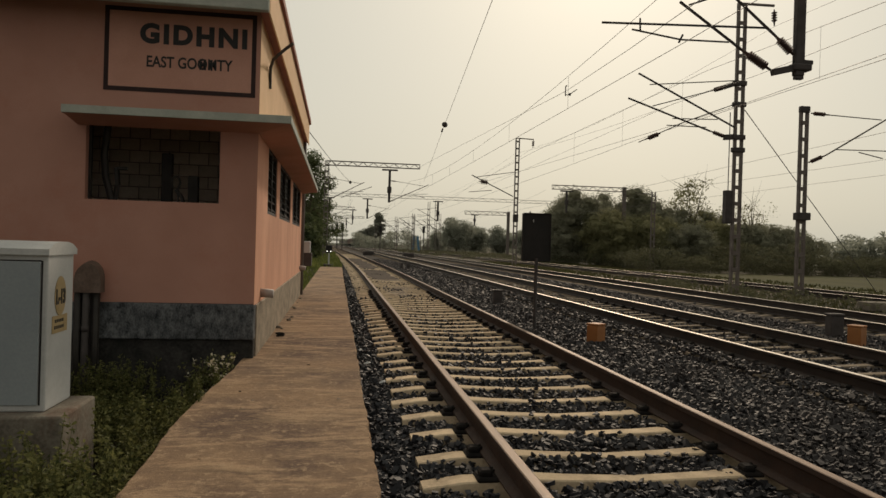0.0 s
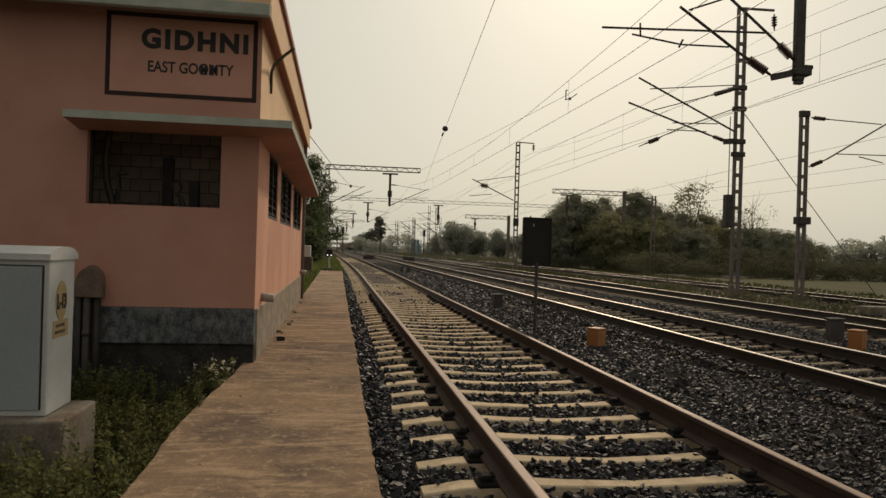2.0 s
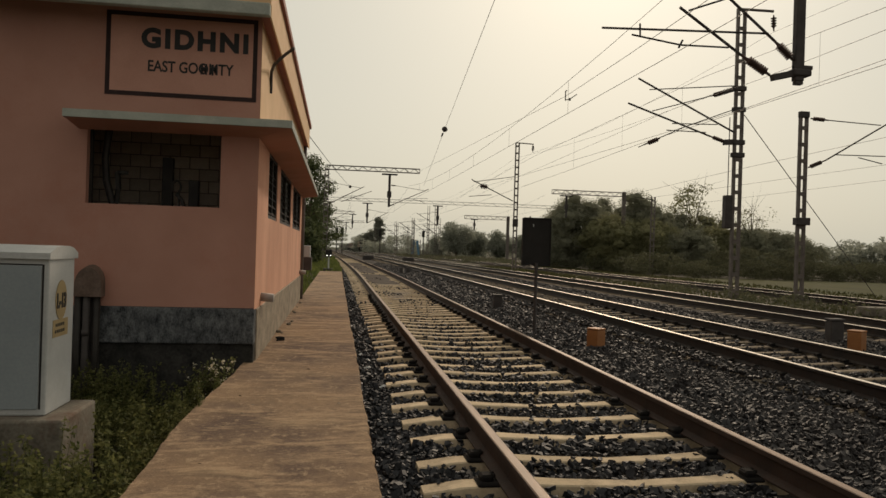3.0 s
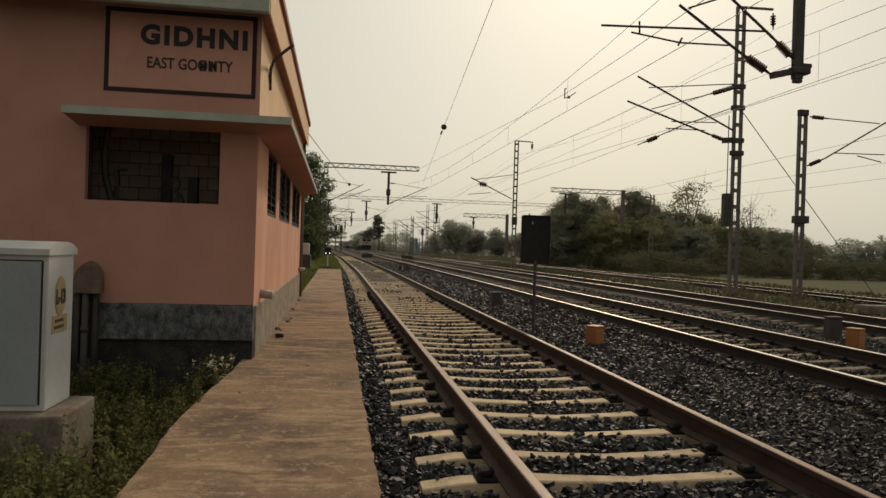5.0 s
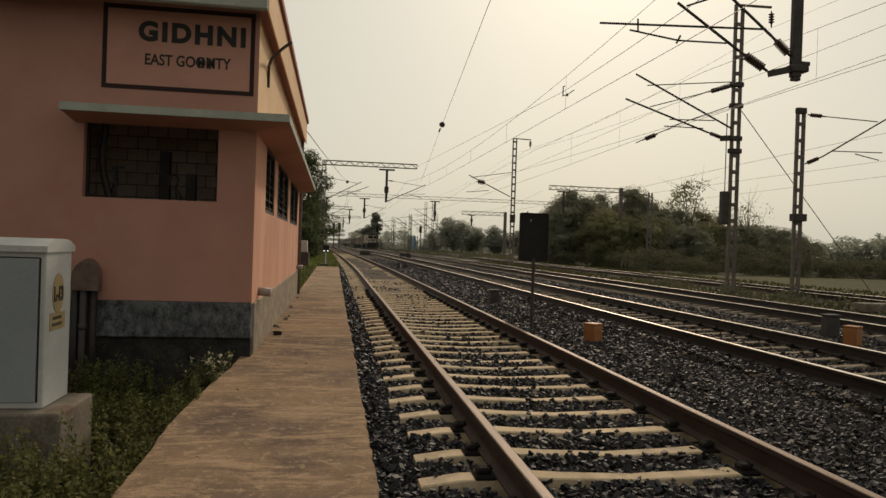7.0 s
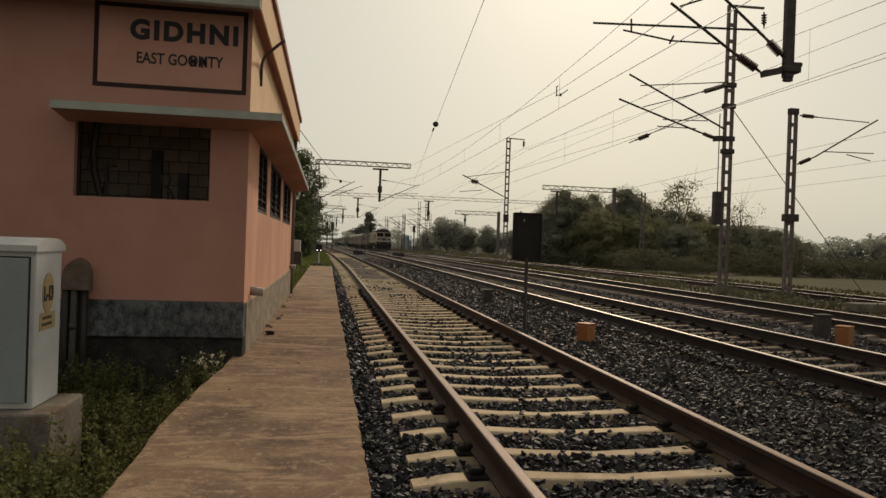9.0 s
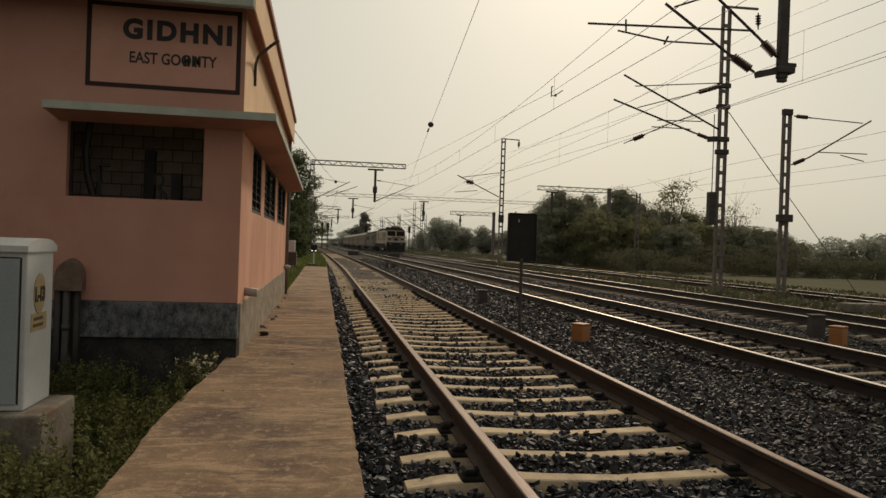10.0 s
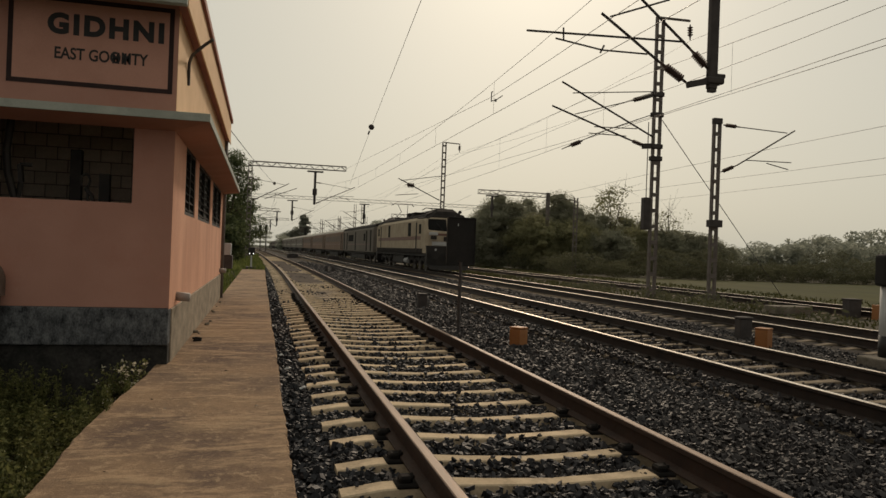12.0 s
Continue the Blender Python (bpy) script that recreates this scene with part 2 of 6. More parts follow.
BADGE = surface("yellow_badge_paint", (0.30, 0.22, 0.10), (0.40, 0.30, 0.15), 0.6, scale=9, grain=60, bump=0.05)
BLACK_BOARD = surface("black_board_back", (0.010, 0.0095, 0.009), (0.02, 0.018, 0.017), 0.85, metal=0.0, scale=3, grain=40, bump=0.05)
ORANGE = surface("orange_box_paint", (0.29, 0.115, 0.034), (0.41, 0.175, 0.056), 0.6, scale=5, grain=50, bump=0.1, stain=(0.2, 0.09, 0.04), stain_scale=5, stain_amount=0.6)
BLOCKWORK = surface("grey_cement_block", (0.48, 0.42, 0.35), (0.64, 0.57, 0.48), 0.9, scale=7, grain=60, bump=0.3, per_piece=0.12)
MORTAR = surface("grey_mortar", (0.19, 0.165, 0.14), (0.28, 0.24, 0.20), 0.95, scale=9, grain=60, bump=0.4)
INTERIOR = surface("pale_interior_plaster", (0.5, 0.44, 0.36), (0.62, 0.55, 0.46), 0.9, scale=2, grain=50, bump=0.2)
DARK_IRON = surface("dark_window_iron", (0.02, 0.018, 0.017), (0.04, 0.035, 0.03), 0.6, metal=0.4, scale=6, grain=50, bump=0.1)
SLAT = surface("dusty_dark_slat_paint", (0.016, 0.013, 0.012), (0.028, 0.023, 0.021), 0.92, metal=0.0, scale=6, grain=50, bump=0.1)
PIPE = surface("grey_plastic_pipe", (0.30, 0.26, 0.24), (0.38, 0.33, 0.30), 0.6, scale=4, grain=40, bump=0.05)
BARK = surface("grey_brown_bark", (0.07, 0.055, 0.04), (0.14, 0.11, 0.08), 0.95, scale=6, grain=40, bump=0.6, stretch=(1, 1, 0.3))
LEAF = leafy("dark_tree_leaves", (0.06, 0.08, 0.036), (0.125, 0.145, 0.066), 0.5)
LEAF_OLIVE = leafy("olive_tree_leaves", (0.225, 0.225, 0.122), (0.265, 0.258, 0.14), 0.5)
# far leaves: haze is put into the colour as a paler tone
LEAF_HAZY = leafy("haze_paled_tree_leaves", (0.30, 0.315, 0.265), (0.36, 0.375, 0.31), 0.6)
WEED = leafy("weed_leaves", (0.04, 0.05, 0.016), (0.21, 0.21, 0.08), 0.4)
SCRUB = leafy("dusty_scrub_leaves", (0.085, 0.088, 0.052), (0.115, 0.115, 0.068), 0.45)
# belt leaves, like the olive ones, are paled to stand in for haze
BELT_LEAF = leafy("haze_paled_belt_leaves", (0.255, 0.26, 0.188), (0.30, 0.30, 0.216), 0.5)
GRASS = leafy("dry_grass_blades", (0.045, 0.048, 0.018), (0.10, 0.098, 0.04), 0.3)
GREEN_GRASS = leafy("fresh_grass_blades", (0.07, 0.095, 0.025), (0.19, 0.21, 0.065), 0.4)
FLOWER = leafy("pale_dry_flowers", (0.6, 0.54, 0.40), (0.85, 0.80, 0.64), 0.5)
DUST = surface("brown_track_dust", (0.034, 0.025, 0.020), (0.076, 0.057, 0.044), 0.95, scale=5, grain=30, bump=1.0, stain=(0.09, 0.07, 0.05), stain_scale=1.1, stain_amount=0.8, world_space=True)
FIELD = surface("yellow_green_field", (0.034, 0.036, 0.008), (0.058, 0.058, 0.013), 0.95, scale=0.25, grain=3, bump=0.5, stretch=(1, 0.4, 1), stain=(0.04, 0.05, 0.016), stain_scale=0.08, stain_amount=0.7, world_space=True, bump_distance=0.1)
LAMP_WHITE = lamp_glow("white_signal_lamp", (1.0, 0.97, 0.88), 1.4)


# ---- mesh helpers ----
class Mesh:
    """Collects vertices and faces for one mesh."""

    def __init__(self):
        self.v, self.f = [], []

    def add(self, verts, faces):
        k = len(self.v)
        self.v.extend(tuple(p) for p in verts)
        self.f.extend(tuple(i + k for i in f) for f in faces)
        return self

    def box(self, x0, x1, y0, y1, z0, z1, turn=None):
        p = [Vector((x, y, z)) for z in (z0, z1) for y in (y0, y1) for x in (x0, x1)]
        if turn:
            p = [turn @ q for q in p]
        return self.add(p, [(0, 2, 3, 1), (4, 5, 7, 6), (0, 1, 5, 4), (2, 6, 7, 3), (0, 4, 6, 2), (1, 3, 7, 5)])

    def soft(self, x0, x1, y0, y1, z0, z1, r=0.01, segments=2):
        """A box with rounded edges."""
        bm = bmesh.new()
        bmesh.ops.create_cube(bm, size=1.0)
        for w in bm.verts:
            w.co = Vector(((x0 + x1) / 2 + w.co.x * (x1 - x0), (y0 + y1) / 2 + w.co.y * (y1 - y0), (z0 + z1) / 2 + w.co.z * (z1 - z0)))
        bmesh.ops.bevel(bm, geom=bm.edges[:], offset=r, segments=segments, affect="EDGES", profile=0.5)
        bm.verts.index_update()
        self.add([w.co[:] for w in bm.verts], [[w.index for w in f.verts] for f in bm.faces])
        bm.free()
        return self

    def tube(self, p, q, r, n=6, r2=None):
        p, q = Vector(p), Vector(q)
        r2 = r if r2 is None else r2
        m = (q - p).to_track_quat("Z", "Y").to_matrix()
        ring = [m @ Vector((math.cos(2 * math.pi * i / n), math.sin(2 * math.pi * i / n), 0)) for i in range(n)]
        vs = [p + w * r for w in ring] + [q + w * r2 for w in ring]
        fs = [(i, (i + 1) % n, n + (i + 1) % n, n + i) for i in range(n)]
        return self.add(vs, fs + [tuple(range(n - 1, -1, -1)), tuple(range(n, 2 * n))])

    def line(self, points, r, n=5):
        for a, b in zip(points, points[1:]):
            self.tube(a, b, r, n)
        return self

    def thread(self, points, r, n=4):
        """One unbroken round strand through all the points."""
        pts = [Vector(points[0])]
        for p in points[1:]:
            if (Vector(p) - pts[-1]).length > 1e-3:
                pts.append(Vector(p))
        vs = []
        for i, p in enumerate(pts):
            d = (pts[min(i + 1, len(pts) - 1)] - pts[max(i - 1, 0)]).normalized()
            side = d.cross(Vector((0, 0, 1))).normalized()
            up = side.cross(d)
            vs += [p + (side * math.cos(2 * math.pi * k / n) + up * math.sin(2 * math.pi * k / n)) * r for k in range(n)]
        fs = [(i * n + k, i * n + (k + 1) % n, (i + 1) * n + (k + 1) % n, (i + 1) * n + k) for i in range(len(pts) - 1) for k in range(n)]
        last = (len(pts) - 1) * n
        return self.add(vs, fs + [tuple(range(n - 1, -1, -1)), tuple(range(last, last + n))])

    def beam(self, p, q, w, h):
        p, q = Vector(p), Vector(q)
        d = (q - p).normalized()
        side = d.cross(Vector((0, 0, 1)))
        side = side.normalized() if side.length > 1e-4 else Vector((1, 0, 0))
        up = side.cross(d)
        c = [side * a * w / 2 + up * b * h / 2 for a, b in ((-1, -1), (1, -1), (1, 1), (-1, 1))]
        return self.add([p + k for k in c] + [q + k for k in c], [(0, 3, 2, 1), (4, 5, 6, 7), (0, 1, 5, 4), (1, 2, 6, 5), (2, 3, 7, 6), (3, 0, 4, 7)])

    def sweep(self, profile, path):
        """A closed profile of (x, z) carried along points (x, y, z)."""
        n = len(profile)
        vs = [(px + a, py, pz + b) for px, py, pz in path for a, b in profile]
        fs = [(k * n + i, k * n + (i + 1) % n, (k + 1) * n + (i + 1) % n, (k + 1) * n + i) for k in range(len(path) - 1) for i in range(n)]
        last = (len(path) - 1) * n
        return self.add(vs, fs + [tuple(range(n - 1, -1, -1)), tuple(range(last, last + n))])

    def disc(self, rings, n=10, axis_m=None):
        """A turned body from (radius, z) rings."""
        vs = [Vector((r * math.cos(2 * math.pi * i / n), r * math.sin(2 * math.pi * i / n), z)) for r, z in rings for i in range(n)]
        if axis_m:
            vs = [axis_m @ w for w in vs]
        fs = [(k * n + i, k * n + (i + 1) % n, (k + 1) * n + (i + 1) % n, (k + 1) * n + i) for k in range(len(rings) - 1) for i in range(n)]
        last = (len(rings) - 1) * n
        return self.add(vs, fs + [tuple(range(n - 1, -1, -1)), tuple(range(last, last + n))])

    def data(self, name, material, smooth=False):
        me = bpy.data.meshes.new(name)
        me.from_pydata(self.v, [], self.f)
        me.materials.append(material)
        if smooth:
            me.polygons.foreach_set("use_smooth", [True] * len(me.polygons))
        me.update()
        return me


def part(name, mesh, material, parent=None, label="", smooth=False, at=None):
    """One mesh object, under a thing or part if one is given."""
    ob = new(name, mesh.data(name, material, smooth) if isinstance(mesh, Mesh) else mesh)
    if parent is not None:
        ob.parent = parent
    if at is not None:
        ob.matrix_basis = at
    return tagged(ob, label) if label else ob


def thing(name, label, category, group="", kind="", at=None):
    ob = new(name)
    ob.empty_display_size = 0.2
    if at is not None:
        ob.matrix_basis = at
    return tagged(ob, label, category, group, kind)


def lettering(name, text, size, material, parent, at, bold=0.0, spread=1.0, squeeze=1.0):
    """Words in the built-in font as a thin solid mesh."""
    cu = bpy.data.curves.new(name, "FONT")
    cu.body, cu.size, cu.offset, cu.extrude, cu.space_character = text, size, bold, 0.003, spread
    cu.align_x, cu.align_y, cu.resolution_u = "CENTER", "CENTER", 4
    tmp = bpy.data.objects.new(name, cu)
    scene.collection.objects.link(tmp)
    me = bpy.data.meshes.new_from_object(tmp.evaluated_get(bpy.context.evaluated_depsgraph_get()))
    bpy.data.objects.remove(tmp)
    me.materials.clear()
    me.materials.append(material)
    me.transform(Matrix.Diagonal((squeeze, 1, 1, 1)))
    return part(name, me, material, parent, at=at)


# ---- plan ----
TRACKS = ((1.945, 0.0), (6.40, 0.0), (12.00, -0.10), (18.90, -0.10))
GAUGE = 0.872
SPACING = 0.58
LEFT_Z, BED_Z, RIGHT_Z = -0.85, -0.30, -0.55


def bend(y):
    """How far the line drifts to the side, far ahead."""
    d = max(0.0, y - 30.0)
    return -0.015 * d * d / (d + 40.0)


def track_x(k, y):
    return TRACKS[k][0] + bend(y) * (1.6 if k == 0 else 1.0)


def steps(a, b, first, grow):
    out, s = [a], first
    while out[-1] + s < b:
        out.append(out[-1] + s)
        s *= grow
    return out + [b]


def bed_height(x, y):
    """The ground's height over the whole plan."""
    u = x - bend(y)
    if u < 0.30:
        z = LEFT_Z + (BED_Z - LEFT_Z) * min(1.0, max(0.0, (y - 38) / 8.0))
        z = z if u < 0.0 else z + (BED_Z - z) * u / 0.30
    elif u < 22.5:
        z = BED_Z
    else:
        z = BED_Z + (RIGHT_Z - BED_Z) * min(1.0, (u - 22.5) / 3.0)
    return z - 0.02


# ---- ground ----
def build_ground():
    xs = sorted({-1800, -700, -300, -120, -60, -30, -15, *np.arange(-8, 0, 1.0).tolist(), 0.0, 0.3, *np.arange(1, 24, 1.0).tolist(), 25.5, 30, 40, 60, 90, 150, 300, 700, 1800})
    ys = [-600, -200, -60, -20] + steps(-8, 3000, 1.0, 1.06)
    m = Mesh()
    m.v = [(x, y, bed_height(x, y)) for y in ys for x in xs]
    w = len(xs)
    m.f = [(j * w + i, j * w + i + 1, (j + 1) * w + i + 1, (j + 1) * w + i) for j in range(len(ys) - 1) for i in range(w - 1)]
    tagged(part("ground", m, EARTH), "dusty earth with patches of dry grass", "ground", kind="structure")
    # crushed stone under the tracks
    xs, ys = np.linspace(0.24, 14.6, 120), np.array(steps(-6, 420, 0.14, 1.018))
    rng = np.random.default_rng(3)
    m = Mesh()
    for y in ys:
        for x in xs:
            shoulder = 0.07 if (0.5 < x < 3.45 or 4.95 < x < 7.9 or 10.2 < x < 13.2) else 0.04
            z = BED_Z - 0.015 + shoulder * min(1, (x - 0.2) / 0.35, (14.7 - x) / 0.6) - (0.10 if x > 9.6 else 0.0) + rng.normal(0, 0.012)
            m.v.append((x + bend(y), y, max(z - 0.02, BED_Z - 0.01)))
    w = len(xs)
    m.f = [(j * w + i, j * w + i + 1, (j + 1) * w + i + 1, (j + 1) * w + i) for j in range(len(ys) - 1) for i in range(w - 1)]
    tagged(part("ballast_bed", m, STONE), "dark grey crushed stone bed under the tracks", "ballast", kind="structure")
    m = Mesh()
    ys = steps(-10, 62, 4, 1.08)
    m.v = [(x + bend(y), y, RIGHT_Z + 0.01) for y in ys for x in (25.6, 40, 60, 90, 140, 220)]
    m.f = [(j * 6 + i, j * 6 + i + 1, (j + 1) * 6 + i + 1, (j + 1) * 6 + i) for j in range(len(ys) - 1) for i in range(5)]
    tagged(part("field", m, FIELD), "yellow-green field of low grass beyond the tracks", "field", kind="structure")


# ---- tracks ----
HEAD = ((-0.034, 0.0), (-0.036, -0.03), (-0.009, -0.045), (-0.009, -0.135), (-0.068, -0.158), (-0.068, -0.17), (0.068, -0.17), (0.068, -0.158), (0.009, -0.135), (0.009, -0.045), (0.036, -0.03), (0.034, 0.0))
TOPPING = ((-0.031, 0.0005), (-0.027, 0.004), (0.027, 0.004), (0.031, 0.0005))


def sleeper_mesh():
    """A prestressed sleeper: deeper at the rail seats, with a waist between and sloping ends."""
    stations = ((-1.375, -0.222, 0.085), (-1.12, -0.188, 0.085), (-0.68, -0.178, 0.085), (-0.45, -0.19, 0.075), (0.0, -0.205, 0.07), (0.45, -0.19, 0.075), (0.68, -0.178, 0.085), (1.12, -0.188, 0.085), (1.375, -0.222, 0.085))
    m = Mesh()
    vs = []
    for x, z, w in stations:
        vs += [(x, -w, z - 0.008), (x, -w + 0.012, z), (x, w - 0.012, z), (x, w, z - 0.008), (x, w + 0.04, -0.36), (x, -w - 0.04, -0.36)]
    fs = []
    for k in range(len(stations) - 1):
        for i in range(6):
            fs.append((k * 6 + i, k * 6 + (i + 1) % 6, (k + 1) * 6 + (i + 1) % 6, (k + 1) * 6 + i))
    fs += [(5, 4, 3, 2, 1, 0), tuple(range(48, 54))]
    return m.add(vs, fs)


def clip_mesh():
    m = Mesh()
    for s in (-1, 1):
        # wide dark plate: liner and rust, with the shade beside the rail painted in
        m.soft(min(s * 0.03, s * 0.17), max(s * 0.03, s * 0.17), -0.088, 0.088, -0.20, -0.166, 0.012, 1)
        m.soft(s * 0.11 - 0.04, s * 0.11 + 0.04, -0.05, 0.05, -0.175, -0.128, 0.014, 1)
        m.tube((s * 0.13, -0.04, -0.15), (s * 0.06, 0.03, -0.135), 0.012)
        m.tube((s * 0.13, 0.04, -0.15), (s * 0.06, -0.03, -0.135), 0.012)
    return m


def build_tracks():
    tan, dull = sleeper_mesh().data("sleeper", SLEEPER), sleeper_mesh().data("sleeper", SLEEPER_DULL)
    clip = clip_mesh().data("rail_clip", CLIP)
    rng = random.Random(5)
    spans = ((2.6 - 17 * SPACING, 95.0, 22.0), (4.0 - 19 * SPACING, 90.0, 20.0), (9.0 - 27 * SPACING, 80.0, 0.0), (14.0 - 36 * SPACING, 70.0, 0.0))
    looks = ("rusty rails with tan heads on dusty concrete sleepers", "polished rails on concrete sleepers in dark ballast", "bright main-line rails on concrete sleepers", "bright rails half sunk in grass and earth")
    for k, (cx, cz) in enumerate(TRACKS):
        root = thing("railway_track", looks[k], "railway track", "parallel railway tracks", "structure")
        path_y = steps(-12, 900, 2.0, 1.03)
        for s in (-1, 1):
            line = [(track_x(k, y) + s * GAUGE, y, cz) for y in path_y]
            rail = part("rail", Mesh().sweep(HEAD, line), RUST_DARK if k else RUST, root, "dark brown steel rail" if k else "rust-brown steel rail")
            part("rail_head", Mesh().sweep(TOPPING, line), RAIL_DULL if k == 0 else RAIL_BRIGHT, rail, "worn running surface")
        near, far, clips = spans[k]
        y = near + (4.29 - 2.6 - 3 * SPACING + 0.10 if k == 0 else 0.2)
        rest = Mesh()
        while y < 300:
            x = track_x(k, y)
            turn = rng.gauss(0, 0.35)
            if y < far:
                ob = part("sleeper", dull if k else tan, SLEEPER, root, at=pose(x + rng.gauss(0, 0.012), y + rng.gauss(0, 0.01), cz + rng.gauss(0, 0.004), 0, 0, turn))
                if y < clips:
                    for s in (-1, 1):
                        part("rail_clip", clip, CLIP, ob, at=pose(s * GAUGE, 0, 0))
            else:
                rest.box(x - 1.375, x + 1.375, y - 0.08, y + 0.08, cz - 0.3, cz - 0.2)
            y += SPACING
        tagged(part("distant_sleepers", rest, SLEEPER_DULL, root), kind="stuff")


def build_stones():
    """Crushed stone, piece by piece where it is near."""
    rng = np.random.default_rng(11)
    zones = ((0.27, 0.66, -2.0, 60, 1250, -0.285, None), (0.6, 3.4, -2.0, 60, 720, -0.214, 0), (3.35, 5.05, 2.6, 70, 1150, -0.25, None), (4.95, 7.9, 5.0, 60, 640, -0.226, 1), (7.9, 10.3, 7.0, 60, 520, -0.30, None), (10.2, 14.2, 9.0, 50, 200, -0.345, None))
    places = []
    for x0, x1, y0, y1, density, z, k in zones:
        y, density = y0, density * 1.2
        while y < y1:
            step = 0.5
            fall = min(1.0, 5.0 / max(y + 0.5, 1.0)) ** 1.15 if y > 2 else 0.45
            n = int((x1 - x0) * step * density * fall)
            px, py = rng.uniform(x0, x1, n), rng.uniform(y, y + step, n)
            size = rng.uniform(0.010, 0.023, n) * min(1.5 if k == 0 and y < 24 else 2.6, fall ** (-0.2 if k == 0 else -0.28))
            far = min(max((y - 8) / 8, 0.0), 1.0)
            if k == 0:
                n = int(n * (1 - 0.4 * far))
                px, py, size = px[:n], py[:n], size[:n] * (1 - 0.25 * far)
            pz = z + rng.normal(0, 0.014, n) - (0.02 * far if k == 0 else 0)
            if k == 0 and y > 18:
                pz = np.where((rng.random(n) < 0.3) & (np.sin(py * 1.7) + np.sin(px * 3 + py) > 0.3), -0.178, pz)
            if k is None:
                pz += 0.02 * np.exp(-((px - 4.2) / 0.5) ** 2)
                if x0 < 1:
                    pz += 0.03 * (px - x0)
            else:
                phase = np.abs(((py - 4.29 - 0.10 + SPACING / 2) % SPACING) - SPACING / 2) if k == 0 else np.abs(((py - 4.2 + SPACING / 2) % SPACING) - SPACING / 2)
                on = phase < 0.082
                if k == 1:
                    on &= px > 5.62
                    pz = np.where((px < 5.62) & (px > 5.0), pz + 0.055, pz)
                pz = np.where(px < TRACKS[0][0] - 0.9, pz - 0.022, pz)
                keep = ~on | (rng.random(n) < 0.016)
                pz = np.where(on, -0.19, pz)
                for s in (-1, 1):
                    keep &= np.abs(px - (TRACKS[k][0] + s * GAUGE)) > 0.10
                px, py, pz, size = px[keep], py[keep], pz[keep], size[keep]
            places.append(np.stack([px, py, pz, size], 1))
            y += step
    p = np.concatenate(places)
    n = len(p)
    cube = np.array([(x, y, z) for z in (-1, 1) for y in (-1, 1) for x in (-1, 1)], float)
    quads = np.array([(0, 2, 3, 1), (4, 5, 7, 6), (0, 1, 5, 4), (2, 6, 7, 3), (0, 4, 6, 2), (1, 3, 7, 5)])
    v = cube[None] * rng.uniform(0.5, 1.25, (n, 8, 3)) * np.stack([rng.uniform(0.8, 1.6, n), rng.uniform(0.65, 1.2, n), rng.uniform(0.35, 0.8, n)], 1)[:, None]
    q = np.concatenate([np.ones((n, 1)), rng.normal(0, 0.42, (n, 2)), rng.normal(0, 1.5, (n, 1))], 1)
    q /= np.linalg.norm(q, axis=1, keepdims=True)
    w, a, b, c = q.T
    rot = np.stack([1 - 2 * (b * b + c * c), 2 * (a * b - c * w), 2 * (a * c + b * w), 2 * (a * b + c * w), 1 - 2 * (a * a + c * c), 2 * (b * c - a * w), 2 * (a * c - b * w), 2 * (b * c + a * w), 1 - 2 * (a * a + b * b)], 1).reshape(n, 3, 3)
    v = np.einsum("nij,nkj->nki", rot, v) * p[:, None, 3:4] + p[:, None, :3]
    f = (quads[None] + (np.arange(n) * 8)[:, None, None]).reshape(-1, 4)
    me = bpy.data.meshes.new("ballast_stones")
    me.vertices.add(n * 8)
    me.vertices.foreach_set("co", v.reshape(-1))
    me.loops.add(len(f) * 4)
    me.loops.foreach_set("vertex_index", f.reshape(-1).astype(np.int32))
    me.polygons.add(len(f))
    me.polygons.foreach_set("loop_start", np.arange(0, len(f) * 4, 4, dtype=np.int32))
    me.update(calc_edges=True)
    me.polygons.foreach_set("use_smooth", np.zeros(len(f), dtype=bool))
    m = bpy.data.materials.new("crushed_stone")
    m.use_nodes = True
    nd, l = m.node_tree.nodes, m.node_tree.links
    geo, ramp = nd.new("ShaderNodeNewGeometry"), nd.new("ShaderNodeValToRGB")
    e = ramp.color_ramp.elements
    e[0].color, e[1].color = (0.011, 0.0117, 0.014, 1), (0.066, 0.065, 0.068, 1)
    for at, tone in ((0.6, (0.028, 0.030, 0.036, 1)), (0.9, (0.042, 0.043, 0.050, 1))):
        ramp.color_ramp.elements.new(at).color = tone
    l.new(geo.outputs["Random Per Island"], ramp.inputs[0])
    # brown brake dust lies on the stones in broad patches, thickest between the tracks
    apart, dusty = nd.new("ShaderNodeSeparateXYZ"), nd.new("ShaderNodeTexNoise")
    dusty.inputs["Scale"].default_value, dusty.inputs["Detail"].default_value = 0.9, 6.0
    l.new(geo.outputs["Position"], apart.inputs[0])
    l.new(geo.outputs["Position"], dusty.inputs["Vector"])
    across, cover, coat = nd.new("ShaderNodeMapRange"), nd.new("ShaderNodeMath"), nd.new("ShaderNodeMix")
    for q, w2 in ((1, 0.6), (2, 4.2), (3, 0.1), (4, 1.25)):
        across.inputs[q].default_value = w2
    l.new(apart.outputs[0], across.inputs[0])
    cover.operation, cover.use_clamp = "MULTIPLY", True
    l.new(across.outputs[0], cover.inputs[0])
    l.new(dusty.outputs[0], cover.inputs[1])
    coat.data_type = "RGBA"
    coat.inputs[7].default_value = (0.042, 0.036, 0.034, 1)
    l.new(cover.outputs[0], coat.inputs[0])
    l.new(ramp.outputs[0], coat.inputs[6])
    l.new(coat.outputs[2], nd["Principled BSDF"].inputs["Base Color"])
